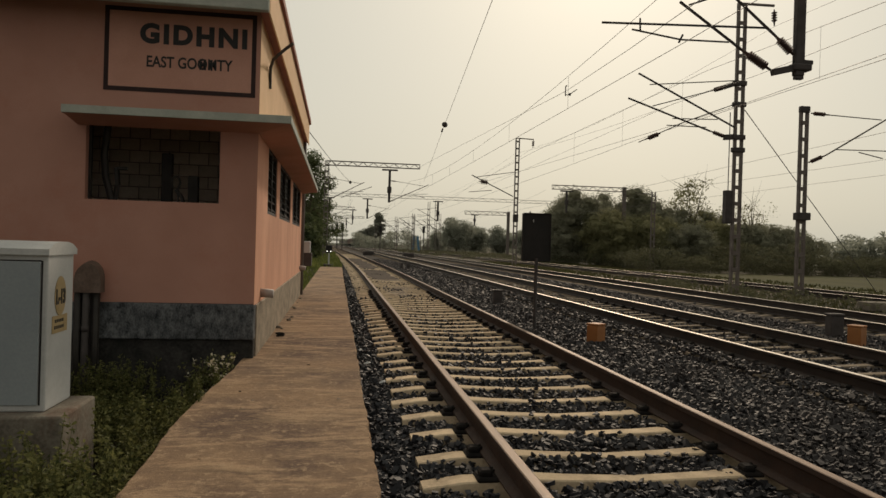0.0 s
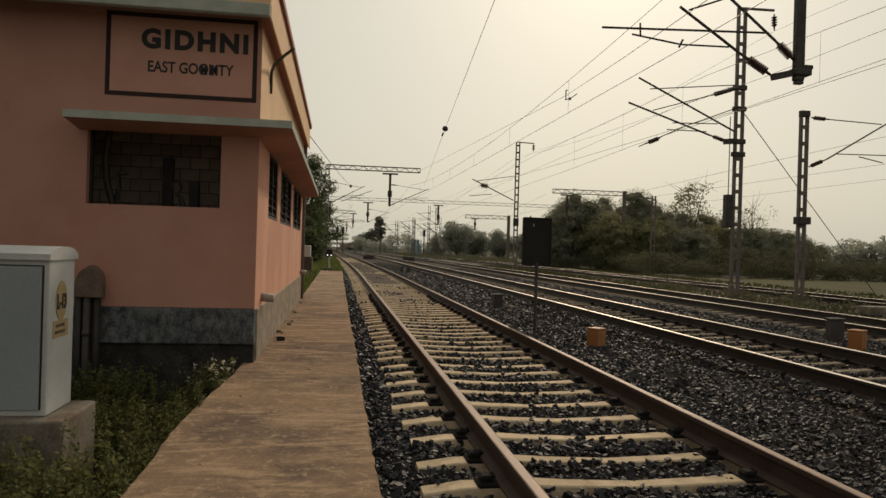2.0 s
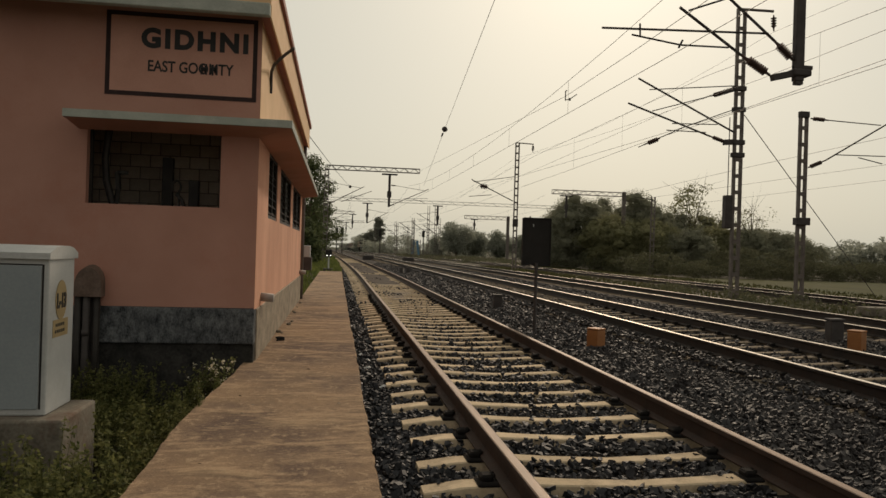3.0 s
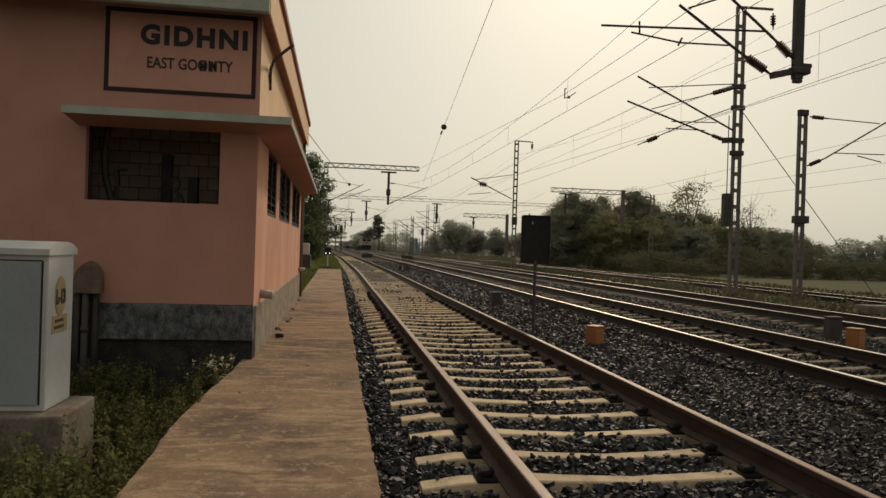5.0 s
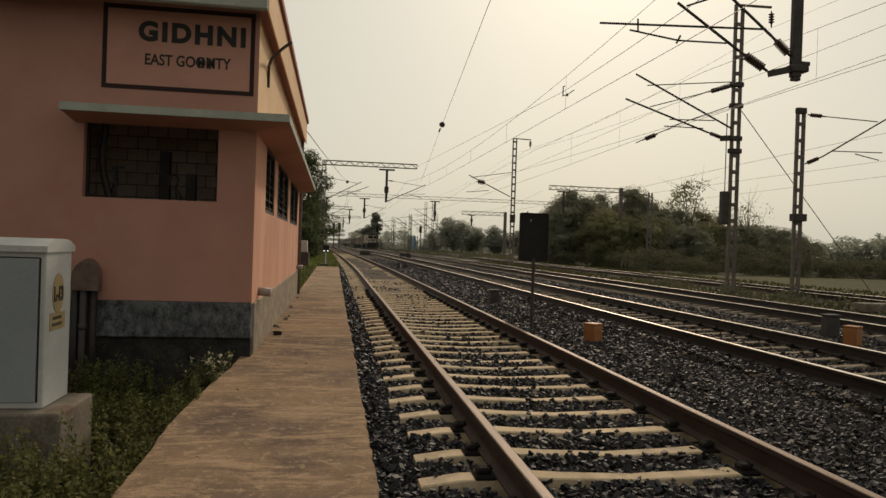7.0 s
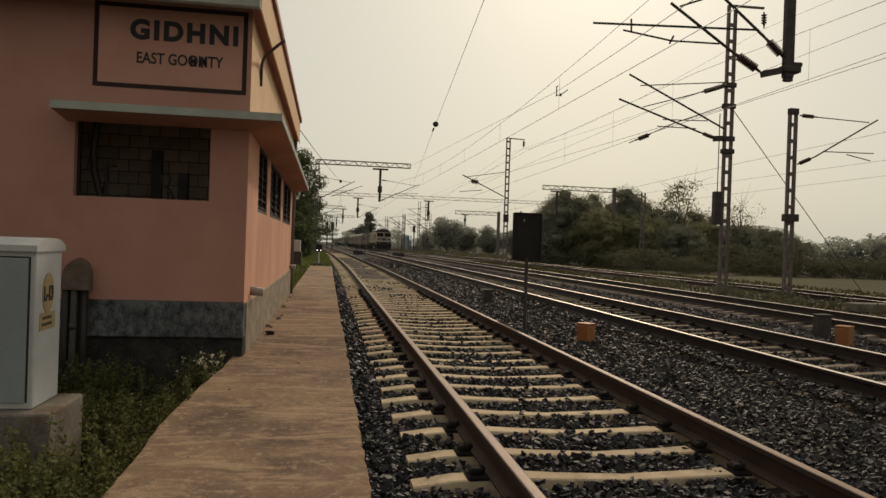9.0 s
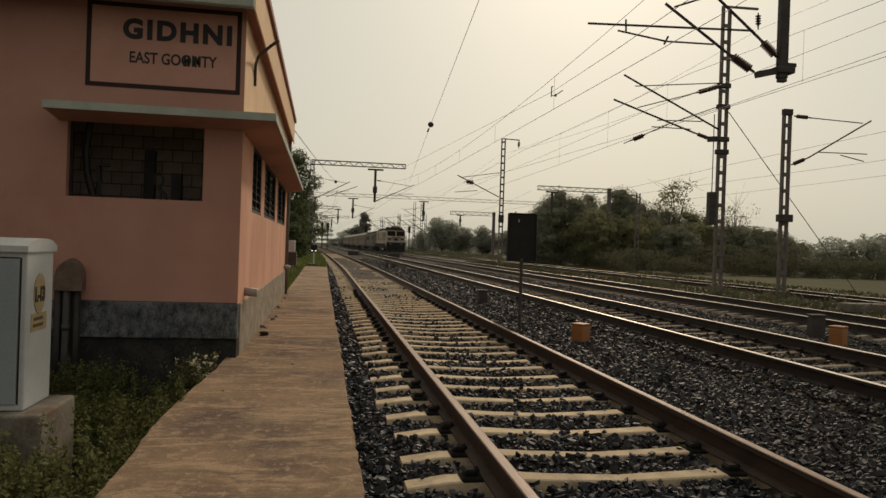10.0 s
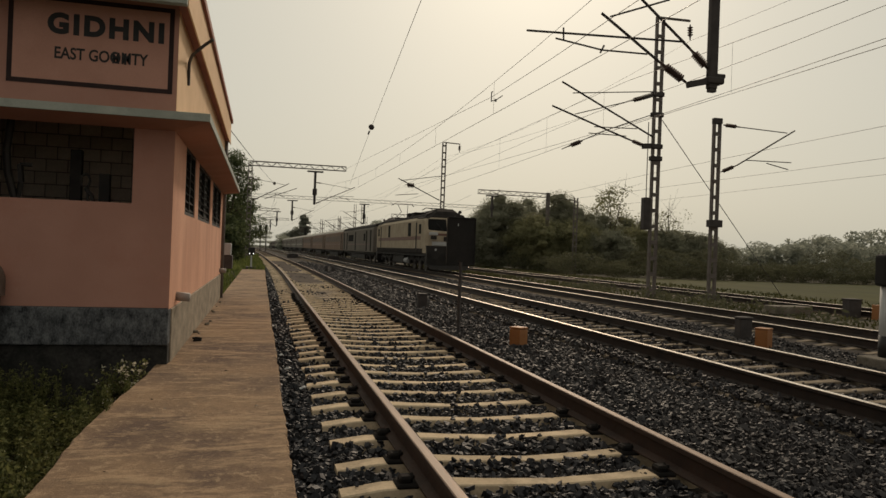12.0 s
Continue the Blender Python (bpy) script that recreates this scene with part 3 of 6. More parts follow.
    nd["Principled BSDF"].inputs["Roughness"].default_value = 0.62
    nd["Principled BSDF"].inputs["Specular IOR Level"].default_value = 0.25
    me.materials.append(m)
    tagged(new("ballast_stones", me), "loose dark grey crushed stones", "ballast", kind="stuff")


def build_track_dust():
    """Dust and fines that half bury the sleepers of the near track."""
    rng = np.random.default_rng(6)
    for a, b in ((20.0, 27.0), (28.5, 41.0), (42.0, 70.0)):
        ys, xs = np.arange(a, b, 0.35), np.linspace(-0.72, 0.72, 9)
        m = Mesh()
        for j, y in enumerate(ys):
            edge = min(1.0, j / 4, (len(ys) - 1 - j) / 4)
            for x in xs:
                z = (-0.24 if a < 25 else -0.222) + 0.05 * edge * min(1, (0.74 - abs(x)) / 0.25) + 0.035 * noise.noise((x * 1.3, y * 0.5, a))
                m.v.append((track_x(0, y) + x, y, min(z - (0.018 if a < 25 else 0.0), -0.170)))
        w = len(xs)
        m.f = [(j * w + i, j * w + i + 1, (j + 1) * w + i + 1, (j + 1) * w + i) for j in range(len(ys) - 1) for i in range(w - 1)]
        tagged(part("track_dust", m, DUST), "brown dust half burying the sleepers", "dust", kind="structure")


# ---- walkway ----
def build_walkway():
    root = thing("pavement", "worn tan concrete walkway slabs beside the track", "walkway", kind="structure")
    rng = random.Random(8)
    y = -8.0
    while y < 42:
        ln = rng.uniform(2.2, 4.4)
        w = 1.145 + (0.0 if y < 8.0 else -0.02)
        m = Mesh()
        left = -w if y < 8.2 else -0.955
        right = 0.265 + rng.uniform(-0.012, 0.012)
        # a slab with chipped, slightly wavy long edges
        n = 26
        vs = []
        for i in range(n + 1):
            yy = y + (ln - 0.004) * i / n
            bulge = -0.045 * math.exp(-((yy - 5.8) / 0.8) ** 2) + 0.06 * max(0.0, min(1.0, (yy - 6.9) / 1.1))
            a, b = left + (bulge + rng.uniform(-0.008, 0.008) if y < 8.2 else 0), right + rng.uniform(-0.014, 0.012)
            vs += [(a, yy, -0.55), (a, yy, -0.162), (a + 0.012, yy, -0.15), (b - 0.012, yy, -0.15), (b, yy, -0.164), (b, yy, -0.55)]
        fs = [(k * 6 + i, (k + 1) * 6 + i, (k + 1) * 6 + i + 1, k * 6 + i + 1) for k in range(n) for i in range(5)]
        m.add(vs, fs + [tuple(range(6)), tuple(range(n * 6 + 5, n * 6 - 1, -1))])
        part("slab", m, PATHWAY, root, at=pose(0, 0, rng.uniform(-0.002, 0.002)))
        y += ln
    return root


# ---- signal cabin ----
BRACKET = [(-0.95, 9.91, 3.34), (-0.93, 9.72, 3.5), (-0.87, 9.43, 3.53), (-0.8, 9.33, 3.57), (-0.72, 9.34, 3.65), (-0.62, 9.27, 3.71)]


def build_cabin():
    root = thing("signal_cabin", "salmon-plastered railway cabin with grey plinth and deep sunshade", "building")
    X0, X1, Y0, Y1, ZR = -6.2, -0.96, 8.8, 19.4, 3.925
    # front wall with one opening
    m = Mesh()
    wx0, wx1, wz0, wz1 = -2.87, -1.39, 1.66, 2.56
    xs, zs = (X0, wx0, wx1, X1 - 0.001), (0.49, wz0, wz1, ZR)
    vs = [(x, y, z) for y in (Y0, Y0 + 0.23) for z in zs for x in xs]
    cells = [(i, j) for j in range(3) for i in range(3) if (i, j) != (1, 1)]
    fs = [(j * 4 + i, j * 4 + i + 1, j * 4 + i + 5, j * 4 + i + 4) for i, j in cells]
    fs += [tuple(16 + q for q in f[::-1]) for f in fs]
    ring = ((5, 6), (6, 10), (10, 9), (9, 5))
    fs += [(a, b, b + 16, a + 16) for a, b in ring]
    rim = (0, 1, 2, 3, 7, 11, 15, 14, 13, 12, 8, 4)
    fs += [(b, a, a + 16, b + 16) for a, b in zip(rim, rim[1:] + rim[:1])]
    m.add(vs, fs)
    part("front_wall", m, SALMON, root, "salmon plaster wall with shade in its tone")
    # side wall with three openings
    m = Mesh()
    holes = ((10.15, 11.62), (12.2, 14.95), (15.6, 18.7))
    z0, z1 = 1.61, 2.52
    m.box(X1 - 0.23, X1, Y0 + 0.231, Y1, 0.47, z0).box(X1 - 0.23, X1, Y0 + 0.231, Y1, z1, 2.6).box(X1, X1 + 0.003, Y0, Y0 + 0.231, 0.47, 2.6)
    part("upper_side_wall", Mesh().box(X1 - 0.23, X1, Y0 + 0.231, Y1, 2.6, ZR).box(X1, X1 + 0.003, Y0, Y0 + 0.231, 2.6, ZR), CREAM, root, "pale orange plaster above the sunshade")
    edges = [Y0 + 0.231] + [v for h in holes for v in h] + [Y1]
    for a, b in zip(edges[::2], edges[1::2]):
        m.box(X1 - 0.23, X1, a, b, z0, z1)
    part("side_wall", m, SALMON_STREAKED, root, "salmon plaster wall with streaks, tone lightened for sun")
    m = Mesh().box(X0, X0 + 0.23, Y0 + 0.23, Y1, -0.9, ZR).box(X0 + 0.23, X1 - 0.23, Y1 - 0.23, Y1, -0.9, ZR)
    part("rear_wall", m, SALMON, root)
    part("plinth", Mesh().soft(X0, X1 + 0.006, Y0 - 0.035, Y0 + 0.2, 0.07, 0.485, 0.015), PLINTH, root, "mottled blue-grey cement plinth")
    part("footing_wall", Mesh().soft(X0, X1 + 0.004, Y0 + 0.01, Y0 + 0.2, -0.95, 0.07, 0.012), SHADE_CEMENT, root, "cement below the plinth, darkened for shade")
    part("side_plinth", Mesh().soft(X1 - 0.2, X1 + 0.02, Y0 + 0.18, Y1 + 0.01, -0.6, 0.47, 0.012), PLINTH_SIDE, root, "grey patched cement plinth")
    part("floor_slab", Mesh().box(X0 + 0.2, X1 - 0.2, Y0 + 0.2, Y1 - 0.2, 0.1, 0.62), INTERIOR, root)
    # roof slab and parapet
    part("roof_slab", Mesh().box(X0 - 0.4, -0.842, 8.45, 19.75, ZR + 0.002, 3.954), TRIM, root)
    part("slab_edge", Mesh().soft(X0 - 0.4, -0.838, 8.35, 8.45, 3.814, 3.955, 0.012), TRIM, root, "grey-green painted slab edge")
    part("soffit", Mesh().box(X1, -0.848, 8.46, 19.73, 3.87, ZR), MAROON, root, "maroon soffit")
    m = Mesh().box(-0.99, -0.834, 8.42, 19.72, 3.957, 4.36).box(X0 - 0.3, -0.99, 8.42, 8.57, 3.957, 4.36)
    part("parapet", m, CREAM, root, "pale orange parapet")
    part("side_fascia", Mesh().box(-0.848, -0.830, 8.452, 19.75, 3.82, 3.956), CREAM, root)
    m = Mesh().soft(-1.02, -0.79, 8.38, 19.76, 4.362, 4.47, 0.012).soft(X0 - 0.3, -1.02, 8.38, 8.61, 4.362, 4.47, 0.012)
    part("coping", m, MAROON, root, "maroon coping")
    # sunshade: grey front edge, maroon sloping underside
    m = Mesh()
    zt, zf, d = 2.645, 2.56, 0.485
    m.add([(-2.975, Y0 - d, zt), (-0.552, Y0 - d, zt), (-0.552, Y1 + 0.1, zt), (X1, Y1 + 0.1, zt + 0.02), (X1, Y0, zt + 0.02), (-2.975, Y0, zt + 0.02),
           (-2.975, Y0 - d, zf), (-0.552, Y0 - d, zf), (-0.552, Y1 + 0.1, zf), (X1, Y1 + 0.1, zf - 0.02), (X1, Y0, zf - 0.02), (-2.975, Y0, zf - 0.02)],
          [(0, 1, 4, 5), (1, 2, 3, 4), (6, 7, 1, 0), (7, 8, 2, 1), (8, 9, 3, 2), (11, 6, 0, 5), (6, 11, 10, 7), (7, 10, 9, 8), (5, 4, 10, 11), (4, 3, 9, 10)])
    shade = part("sunshade", m, TRIM, root, "grey concrete sunshade")
    m = Mesh().add([(-2.96, Y0 - d + 0.012, zf - 0.004), (-0.565, Y0 - d + 0.012, zf - 0.004), (-0.565, Y1 + 0.09, zf - 0.004), (X1, Y1 + 0.09, zf - 0.06), (X1, Y0, zf - 0.06), (-2.96, Y0, zf - 0.06)], [(0, 5, 4, 1), (1, 4, 3, 2)])
    m.add([(-2.96, Y0 - d + 0.012, zf - 0.002), (-0.565, Y0 - d + 0.012, zf - 0.002), (-0.565, Y1 + 0.09, zf - 0.002), (X1, Y1 + 0.09, zf - 0.022), (X1, Y0, zf - 0.022), (-2.96, Y0, zf - 0.022)], [(0, 1, 4, 5), (1, 2, 3, 4)])
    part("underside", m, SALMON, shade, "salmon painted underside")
    # name panel painted on the wall
    sx0, sx1, sz0, sz1 = -2.70, -1.01, 2.915, 3.88
    t = 0.05
    sign = part("name_border", Mesh().box(sx0, sx1, Y0 - 0.006, Y0, sz0, sz0 + t).box(sx0, sx1, Y0 - 0.006, Y0, sz1 - t, sz1).box(sx0, sx0 + t, Y0 - 0.006, Y0, sz0 + t, sz1 - t).box(sx1 - t, sx1, Y0 - 0.006, Y0, sz0 + t, sz1 - t), MAROON_LINE, root, "dark maroon painted border")
    part("name_ground", Mesh().box(sx0 + t, sx1 - t, Y0 - 0.003, Y0, sz0 + t, sz1 - t), PANEL, sign, "paler pink ground of the name panel")
    lettering("station_name", "GIDHNI", 0.298, BLACK_PAINT, sign, pose(-1.712, Y0 - 0.004, 3.578, 90), 0.015, 1.22, 1.0)
    lettering("post_name", "EAST GOOMTY", 0.178, BLACK_PAINT, sign, pose(-1.762, Y0 - 0.004, 3.262, 90), 0.0035, 0.99, 0.79)
    lettering("overpainted_letter", "M", 0.17, BLACK_PAINT, sign, pose(-1.612, Y0 - 0.0055, 3.258, 90), 0.004, 1.0, 0.62)
    lettering("overpainted_letter", "I", 0.17, BLACK_PAINT, sign, pose(-1.513, Y0 - 0.0055, 3.256, 90), 0.005, 1.0, 0.8)
    # block partition inside, seen through the front opening
    root2 = part("partition", Mesh().box(-5.9, -1.2, 10.45, 10.55, 0.62, ZR - 0.05), MORTAR, root, "partition of pale blocks")
    rng = random.Random(2)
    bw, bh = 0.26, 0.165
    block = Mesh().soft(-bw / 2 + 0.007, bw / 2 - 0.007, -0.012, 0.03, -bh / 2 + 0.007, bh / 2 - 0.007, 0.006, 1).data("block", BLOCKWORK)
    for r in range(9):
        for c in range(10):
            part("block", block, BLOCKWORK, root2, at=pose(-3.75 + c * bw + (bw / 2 if r % 2 else 0), 10.45, 1.35 + r * bh, 0, 0, rng.gauss(0, 0.3)))
    # frame pieces and cables in the front opening
    window = part("window", Mesh().box(wx0, wx0 + 0.03, Y0 + 0.1, Y0 + 0.15, wz0, wz1), DARK_IRON, root, "unglazed window opening with dark steel jambs")
    part("jamb", Mesh().box(wx1 - 0.03, wx1, Y0 + 0.1, Y0 + 0.15, wz0, wz1), DARK_IRON, window)
    part("cabinet_post", Mesh().soft(-2.25, -2.12, Y0 + 0.9, Y0 + 1.0, 0.62, 2.32, 0.01), DARK_IRON, window)
    part("cabinet_post", Mesh().soft(-1.86, -1.74, Y0 + 0.6, Y0 + 0.7, 0.62, 2.02, 0.01), DARK_IRON, window)
    part("conduit", Mesh().line([(-2.72, Y0 + 0.3, 2.6), (-2.76, Y0 + 0.3, 2.2), (-2.74, Y0 + 0.3, 1.95), (-2.66, Y0 + 0.3, 1.66)], 0.042, 8), DARK_IRON, window)
    m = Mesh().line([(-2.62, Y0 + 0.3, 2.05), (-2.60, Y0 + 0.3, 1.85), (-2.63, Y0 + 0.3, 1.66)], 0.032).line([(-2.62, Y0 + 0.3, 2.05), (-2.5, Y0 + 0.32, 2.05)], 0.02)
    part("bent_cable", m, DARK_IRON, window)
    m = Mesh()
    loop = [(-1.93 + 0.05 * math.sin(a), Y0 + 0.25, 1.9 + 0.075 * math.cos(a)) for a in np.linspace(-2.4, 2.6, 12)]
    m.line(loop + [(-1.9, Y0 + 0.25, 1.66)], 0.014)
    m.line([(-1.93, Y0 + 0.25, 1.82), (-1.86, Y0 + 0.25, 1.74), (-1.84, Y0 + 0.25, 1.66)], 0.022)
    part("cable", m, DARK_IRON, window)
    # openings on the side, closed by dark louvred shutters nearly flush with the wall
    for a, b in holes:
        m = Mesh()
        for y0, y1, za, zb in ((a, a + 0.06, z0, z1), (b - 0.06, b, z0, z1), (a + 0.06, b - 0.06, z0, z0 + 0.05), (a + 0.06, b - 0.06, z1 - 0.05, z1)):
            m.box(X1 - 0.07, X1 - 0.012, y0, y1, za, zb)
        w = part("window", m, DARK_IRON, root, "dark louvred window shutter")
        part("backing", Mesh().box(X1 - 0.075, X1 - 0.065, a + 0.06, b - 0.06, z0 + 0.05, z1 - 0.05), DARK_IRON, w)
        slat = Mesh().add([(X1 - 0.06, a + 0.06, 0.05), (X1 - 0.06, b - 0.06, 0.05), (X1 - 0.02, b - 0.06, 0.0), (X1 - 0.02, a + 0.06, 0.0), (X1 - 0.06, a + 0.06, 0.038), (X1 - 0.06, b - 0.06, 0.038), (X1 - 0.02, b - 0.06, -0.012), (X1 - 0.02, a + 0.06, -0.012)], [(0, 3, 2, 1), (4, 5, 6, 7), (3, 7, 6, 2), (0, 1, 5, 4), (0, 4, 7, 3), (1, 2, 6, 5)]).data("slat", SLAT)
        for i in range(7):
            part("slat", slat, SLAT, w, at=pose(0, 0, z0 + 0.08 + 0.11 * i))
        part("mullion", Mesh().box(X1 - 0.064, X1 - 0.014, (a + b) / 2 - 0.02, (a + b) / 2 + 0.02, z0 + 0.05, z1 - 0.05), DARK_IRON, w)
    # drain spouts, lamp arm, down pipe
    for yy in (9.55, 19.0):
        part("drain_spout", Mesh().tube((X1 - 0.05, yy, 0.58), (X1 + 0.16, yy - 0.02, 0.565), 0.055, 12), PIPE, root, "grey plastic drain spout", smooth=True)
    m = Mesh().line(BRACKET, 0.02, 8)
    m.soft(X1 - 0.005, X1 + 0.03, BRACKET[0][1] - 0.03, BRACKET[0][1] + 0.03, BRACKET[0][2] - 0.08, BRACKET[0][2] + 0.06, 0.006, 1)
    part("lamp_bracket", m, DARK_STEEL, root, "bent dark lamp bracket")
    part("down_pipe", Mesh().tube((X1 + 0.03, Y1 + 0.13, -0.3), (X1 + 0.03, Y1 + 0.13, 4.5), 0.05, 8), GALV, root, smooth=True)
    # covered cable riser against the front wall
    m = Mesh()
    arch = [(-2.77 + 0.145 * math.cos(q), 0.72 + 0.21 * math.sin(q)) for q in np.linspace(0, math.pi, 13)]
    ring = [(-2.625, 0.60)] + arch + [(-2.915, 0.60)]
    n = len(ring)
    front, back_ring = [(x, Y0 - 0.15, z) for x, z in ring], [(x, Y0, z + (0.03 if z > 0.7 else 0)) for x, z in ring]
    m.add(front + back_ring, [tuple(range(n)), tuple(range(2 * n - 1, n - 1, -1))] + [(i, n + i, n + (i + 1) % n, (i + 1) % n) for i in range(n)])
    riser = part("cable_riser", m, HOOD, root, "rounded cement hood over pipes on the wall")
    # no recess: a flat dark plate gives the gap its shade
    part("riser_back", Mesh().box(-2.90, -2.66, Y0 - 0.05, Y0 - 0.037, -0.85, 0.60), DARK_STEEL, riser, "flat dark plate for the shaded gap behind the pipes")
    part("riser_pipe", Mesh().tube((-2.80, Y0 - 0.10, -0.85), (-2.79, Y0 - 0.10, 0.60), 0.038, 10).tube((-2.795, Y0 - 0.10, 0.16), (-2.795, Y0 - 0.10, 0.22), 0.046, 10), DARK_STEEL, riser, "dark grey riser pipe", smooth=True)
    part("riser_pipe", Mesh().tube((-2.885, Y0 - 0.10, -0.85), (-2.88, Y0 - 0.10, 0.60), 0.04, 10), DARK_IRON, riser, smooth=True)
    part("riser_pipe", Mesh().tube((-2.69, Y0 - 0.09, -0.85), (-2.685, Y0 - 0.09, 0.60), 0.035, 10), DARK_IRON, riser, smooth=True)
    return root


# ---- things beside the track ----
def build_location_box():
    root = thing("location_box", "pale grey steel signalling cabinet with yellow badge", "cabinet", at=pose(-2.622, 5.875, -0.05))
    part("footing", Mesh().soft(-0.75, 0.715, -0.37, 0.36, -0.85, 0.0, 0.02), FOOTING, root, "weathered concrete footing")
    part("body", Mesh().soft(-0.55, 0.55, -0.24, 0.275, 0.002, 1.17, 0.012), BOX_GREY, root)
    m = Mesh()
    n = 6
    vs = []
    for x in (-0.575, 0.566):
        for i in range(n + 1):
            a = -1 + 2 * i / n
            vs.append((x, a * 0.285 + 0.012, 1.185 + 0.055 * (1 - abs(a) ** 3)))
        vs += [(x, 0.297, 1.14), (x, -0.273, 1.14)]
    k = n + 3
    fs = [(i, (i + 1) % k, k + (i + 1) % k, k + i) for i in range(k)] + [tuple(range(k - 1, -1, -1)), tuple(range(k, 2 * k))]
    part("lid", m.add(vs, fs), BOX_GREY, root, "domed grey lid")
    door = part("door", Mesh().soft(-0.50, 0.50, -0.254, -0.241, 0.05, 1.09, 0.006), BOX_DOOR, root, "darker grey door")
    # raised black strips painted for the shadow line round the door
    part("door_gap", Mesh().box(0.503, 0.516, -0.2425, -0.237, 0.05, 1.10).box(-0.50, 0.503, -0.2425, -0.237, 1.093, 1.103), BLACK_PAINT, door)
    part("handle", Mesh().soft(-0.42, -0.40, -0.285, -0.255, 0.5, 0.66, 0.006, 1), DARK_STEEL, door)
    m = Mesh().disc([(0.13, 0), (0.13, 0.004)], 24, pose(0.551, 0.0, 0.83, 90, 0, 90) @ Matrix.Diagonal((0.85, 1.15, 1, 1)))
    badge = part("badge", m, BADGE, root, "faded yellow painted badge")
    part("badge_plate", Mesh().box(0.551, 0.554, -0.15, 0.15, 0.555, 0.685), BADGE, badge)
    lettering("badge_code", "L-13", 0.15, BLACK_PAINT, badge, pose(0.556, 0.0, 0.82, 90, 0, 90), 0.006, 0.95, 0.72)
    for z, w in ((0.645, 0.09), (0.597, 0.10)):
        for i in range(5):
            part("bar", Mesh().box(0.554, 0.556, -w - 0.01 + i * 2 * w / 5, -w - 0.01 + i * 2 * w / 5 + 1.3 * w / 5, z - 0.012, z + 0.012), BLACK_PAINT, badge)


def build_signal_board():
    root = thing("trackside_board", "black board on a thin pole, seen from behind", "sign", at=pose(3.70, 13.3, -0.3))
    part("pole", Mesh().tube((0, 0, -0.05), (0, 0, 1.36), 0.032, 10), DARK_STEEL, root)
    board = part("board", Mesh().soft(-0.26, 0.265, 0.03, 0.07, 1.32, 2.195, 0.008), BLACK_BOARD, root)
    part("rim", Mesh().soft(-0.275, -0.255, 0.01, 0.085, 1.31, 2.20, 0.006, 1).soft(0.26, 0.28, 0.01, 0.085, 1.31, 2.20, 0.006, 1).soft(-0.255, 0.26, 0.01, 0.085, 2.185, 2.21, 0.006, 1).soft(-0.255, 0.26, 0.01, 0.085, 1.30, 1.325, 0.006, 1), BLACK_BOARD, board)
    part("hook", Mesh().tube((-0.13, 0.05, 2.2), (-0.13, 0.05, 2.235), 0.015, 6), DARK_STEEL, board)
    part("pale_mark", Mesh().box(-0.075, -0.06, 0.02, 0.029, 2.04, 2.09), BOX_GREY, board)


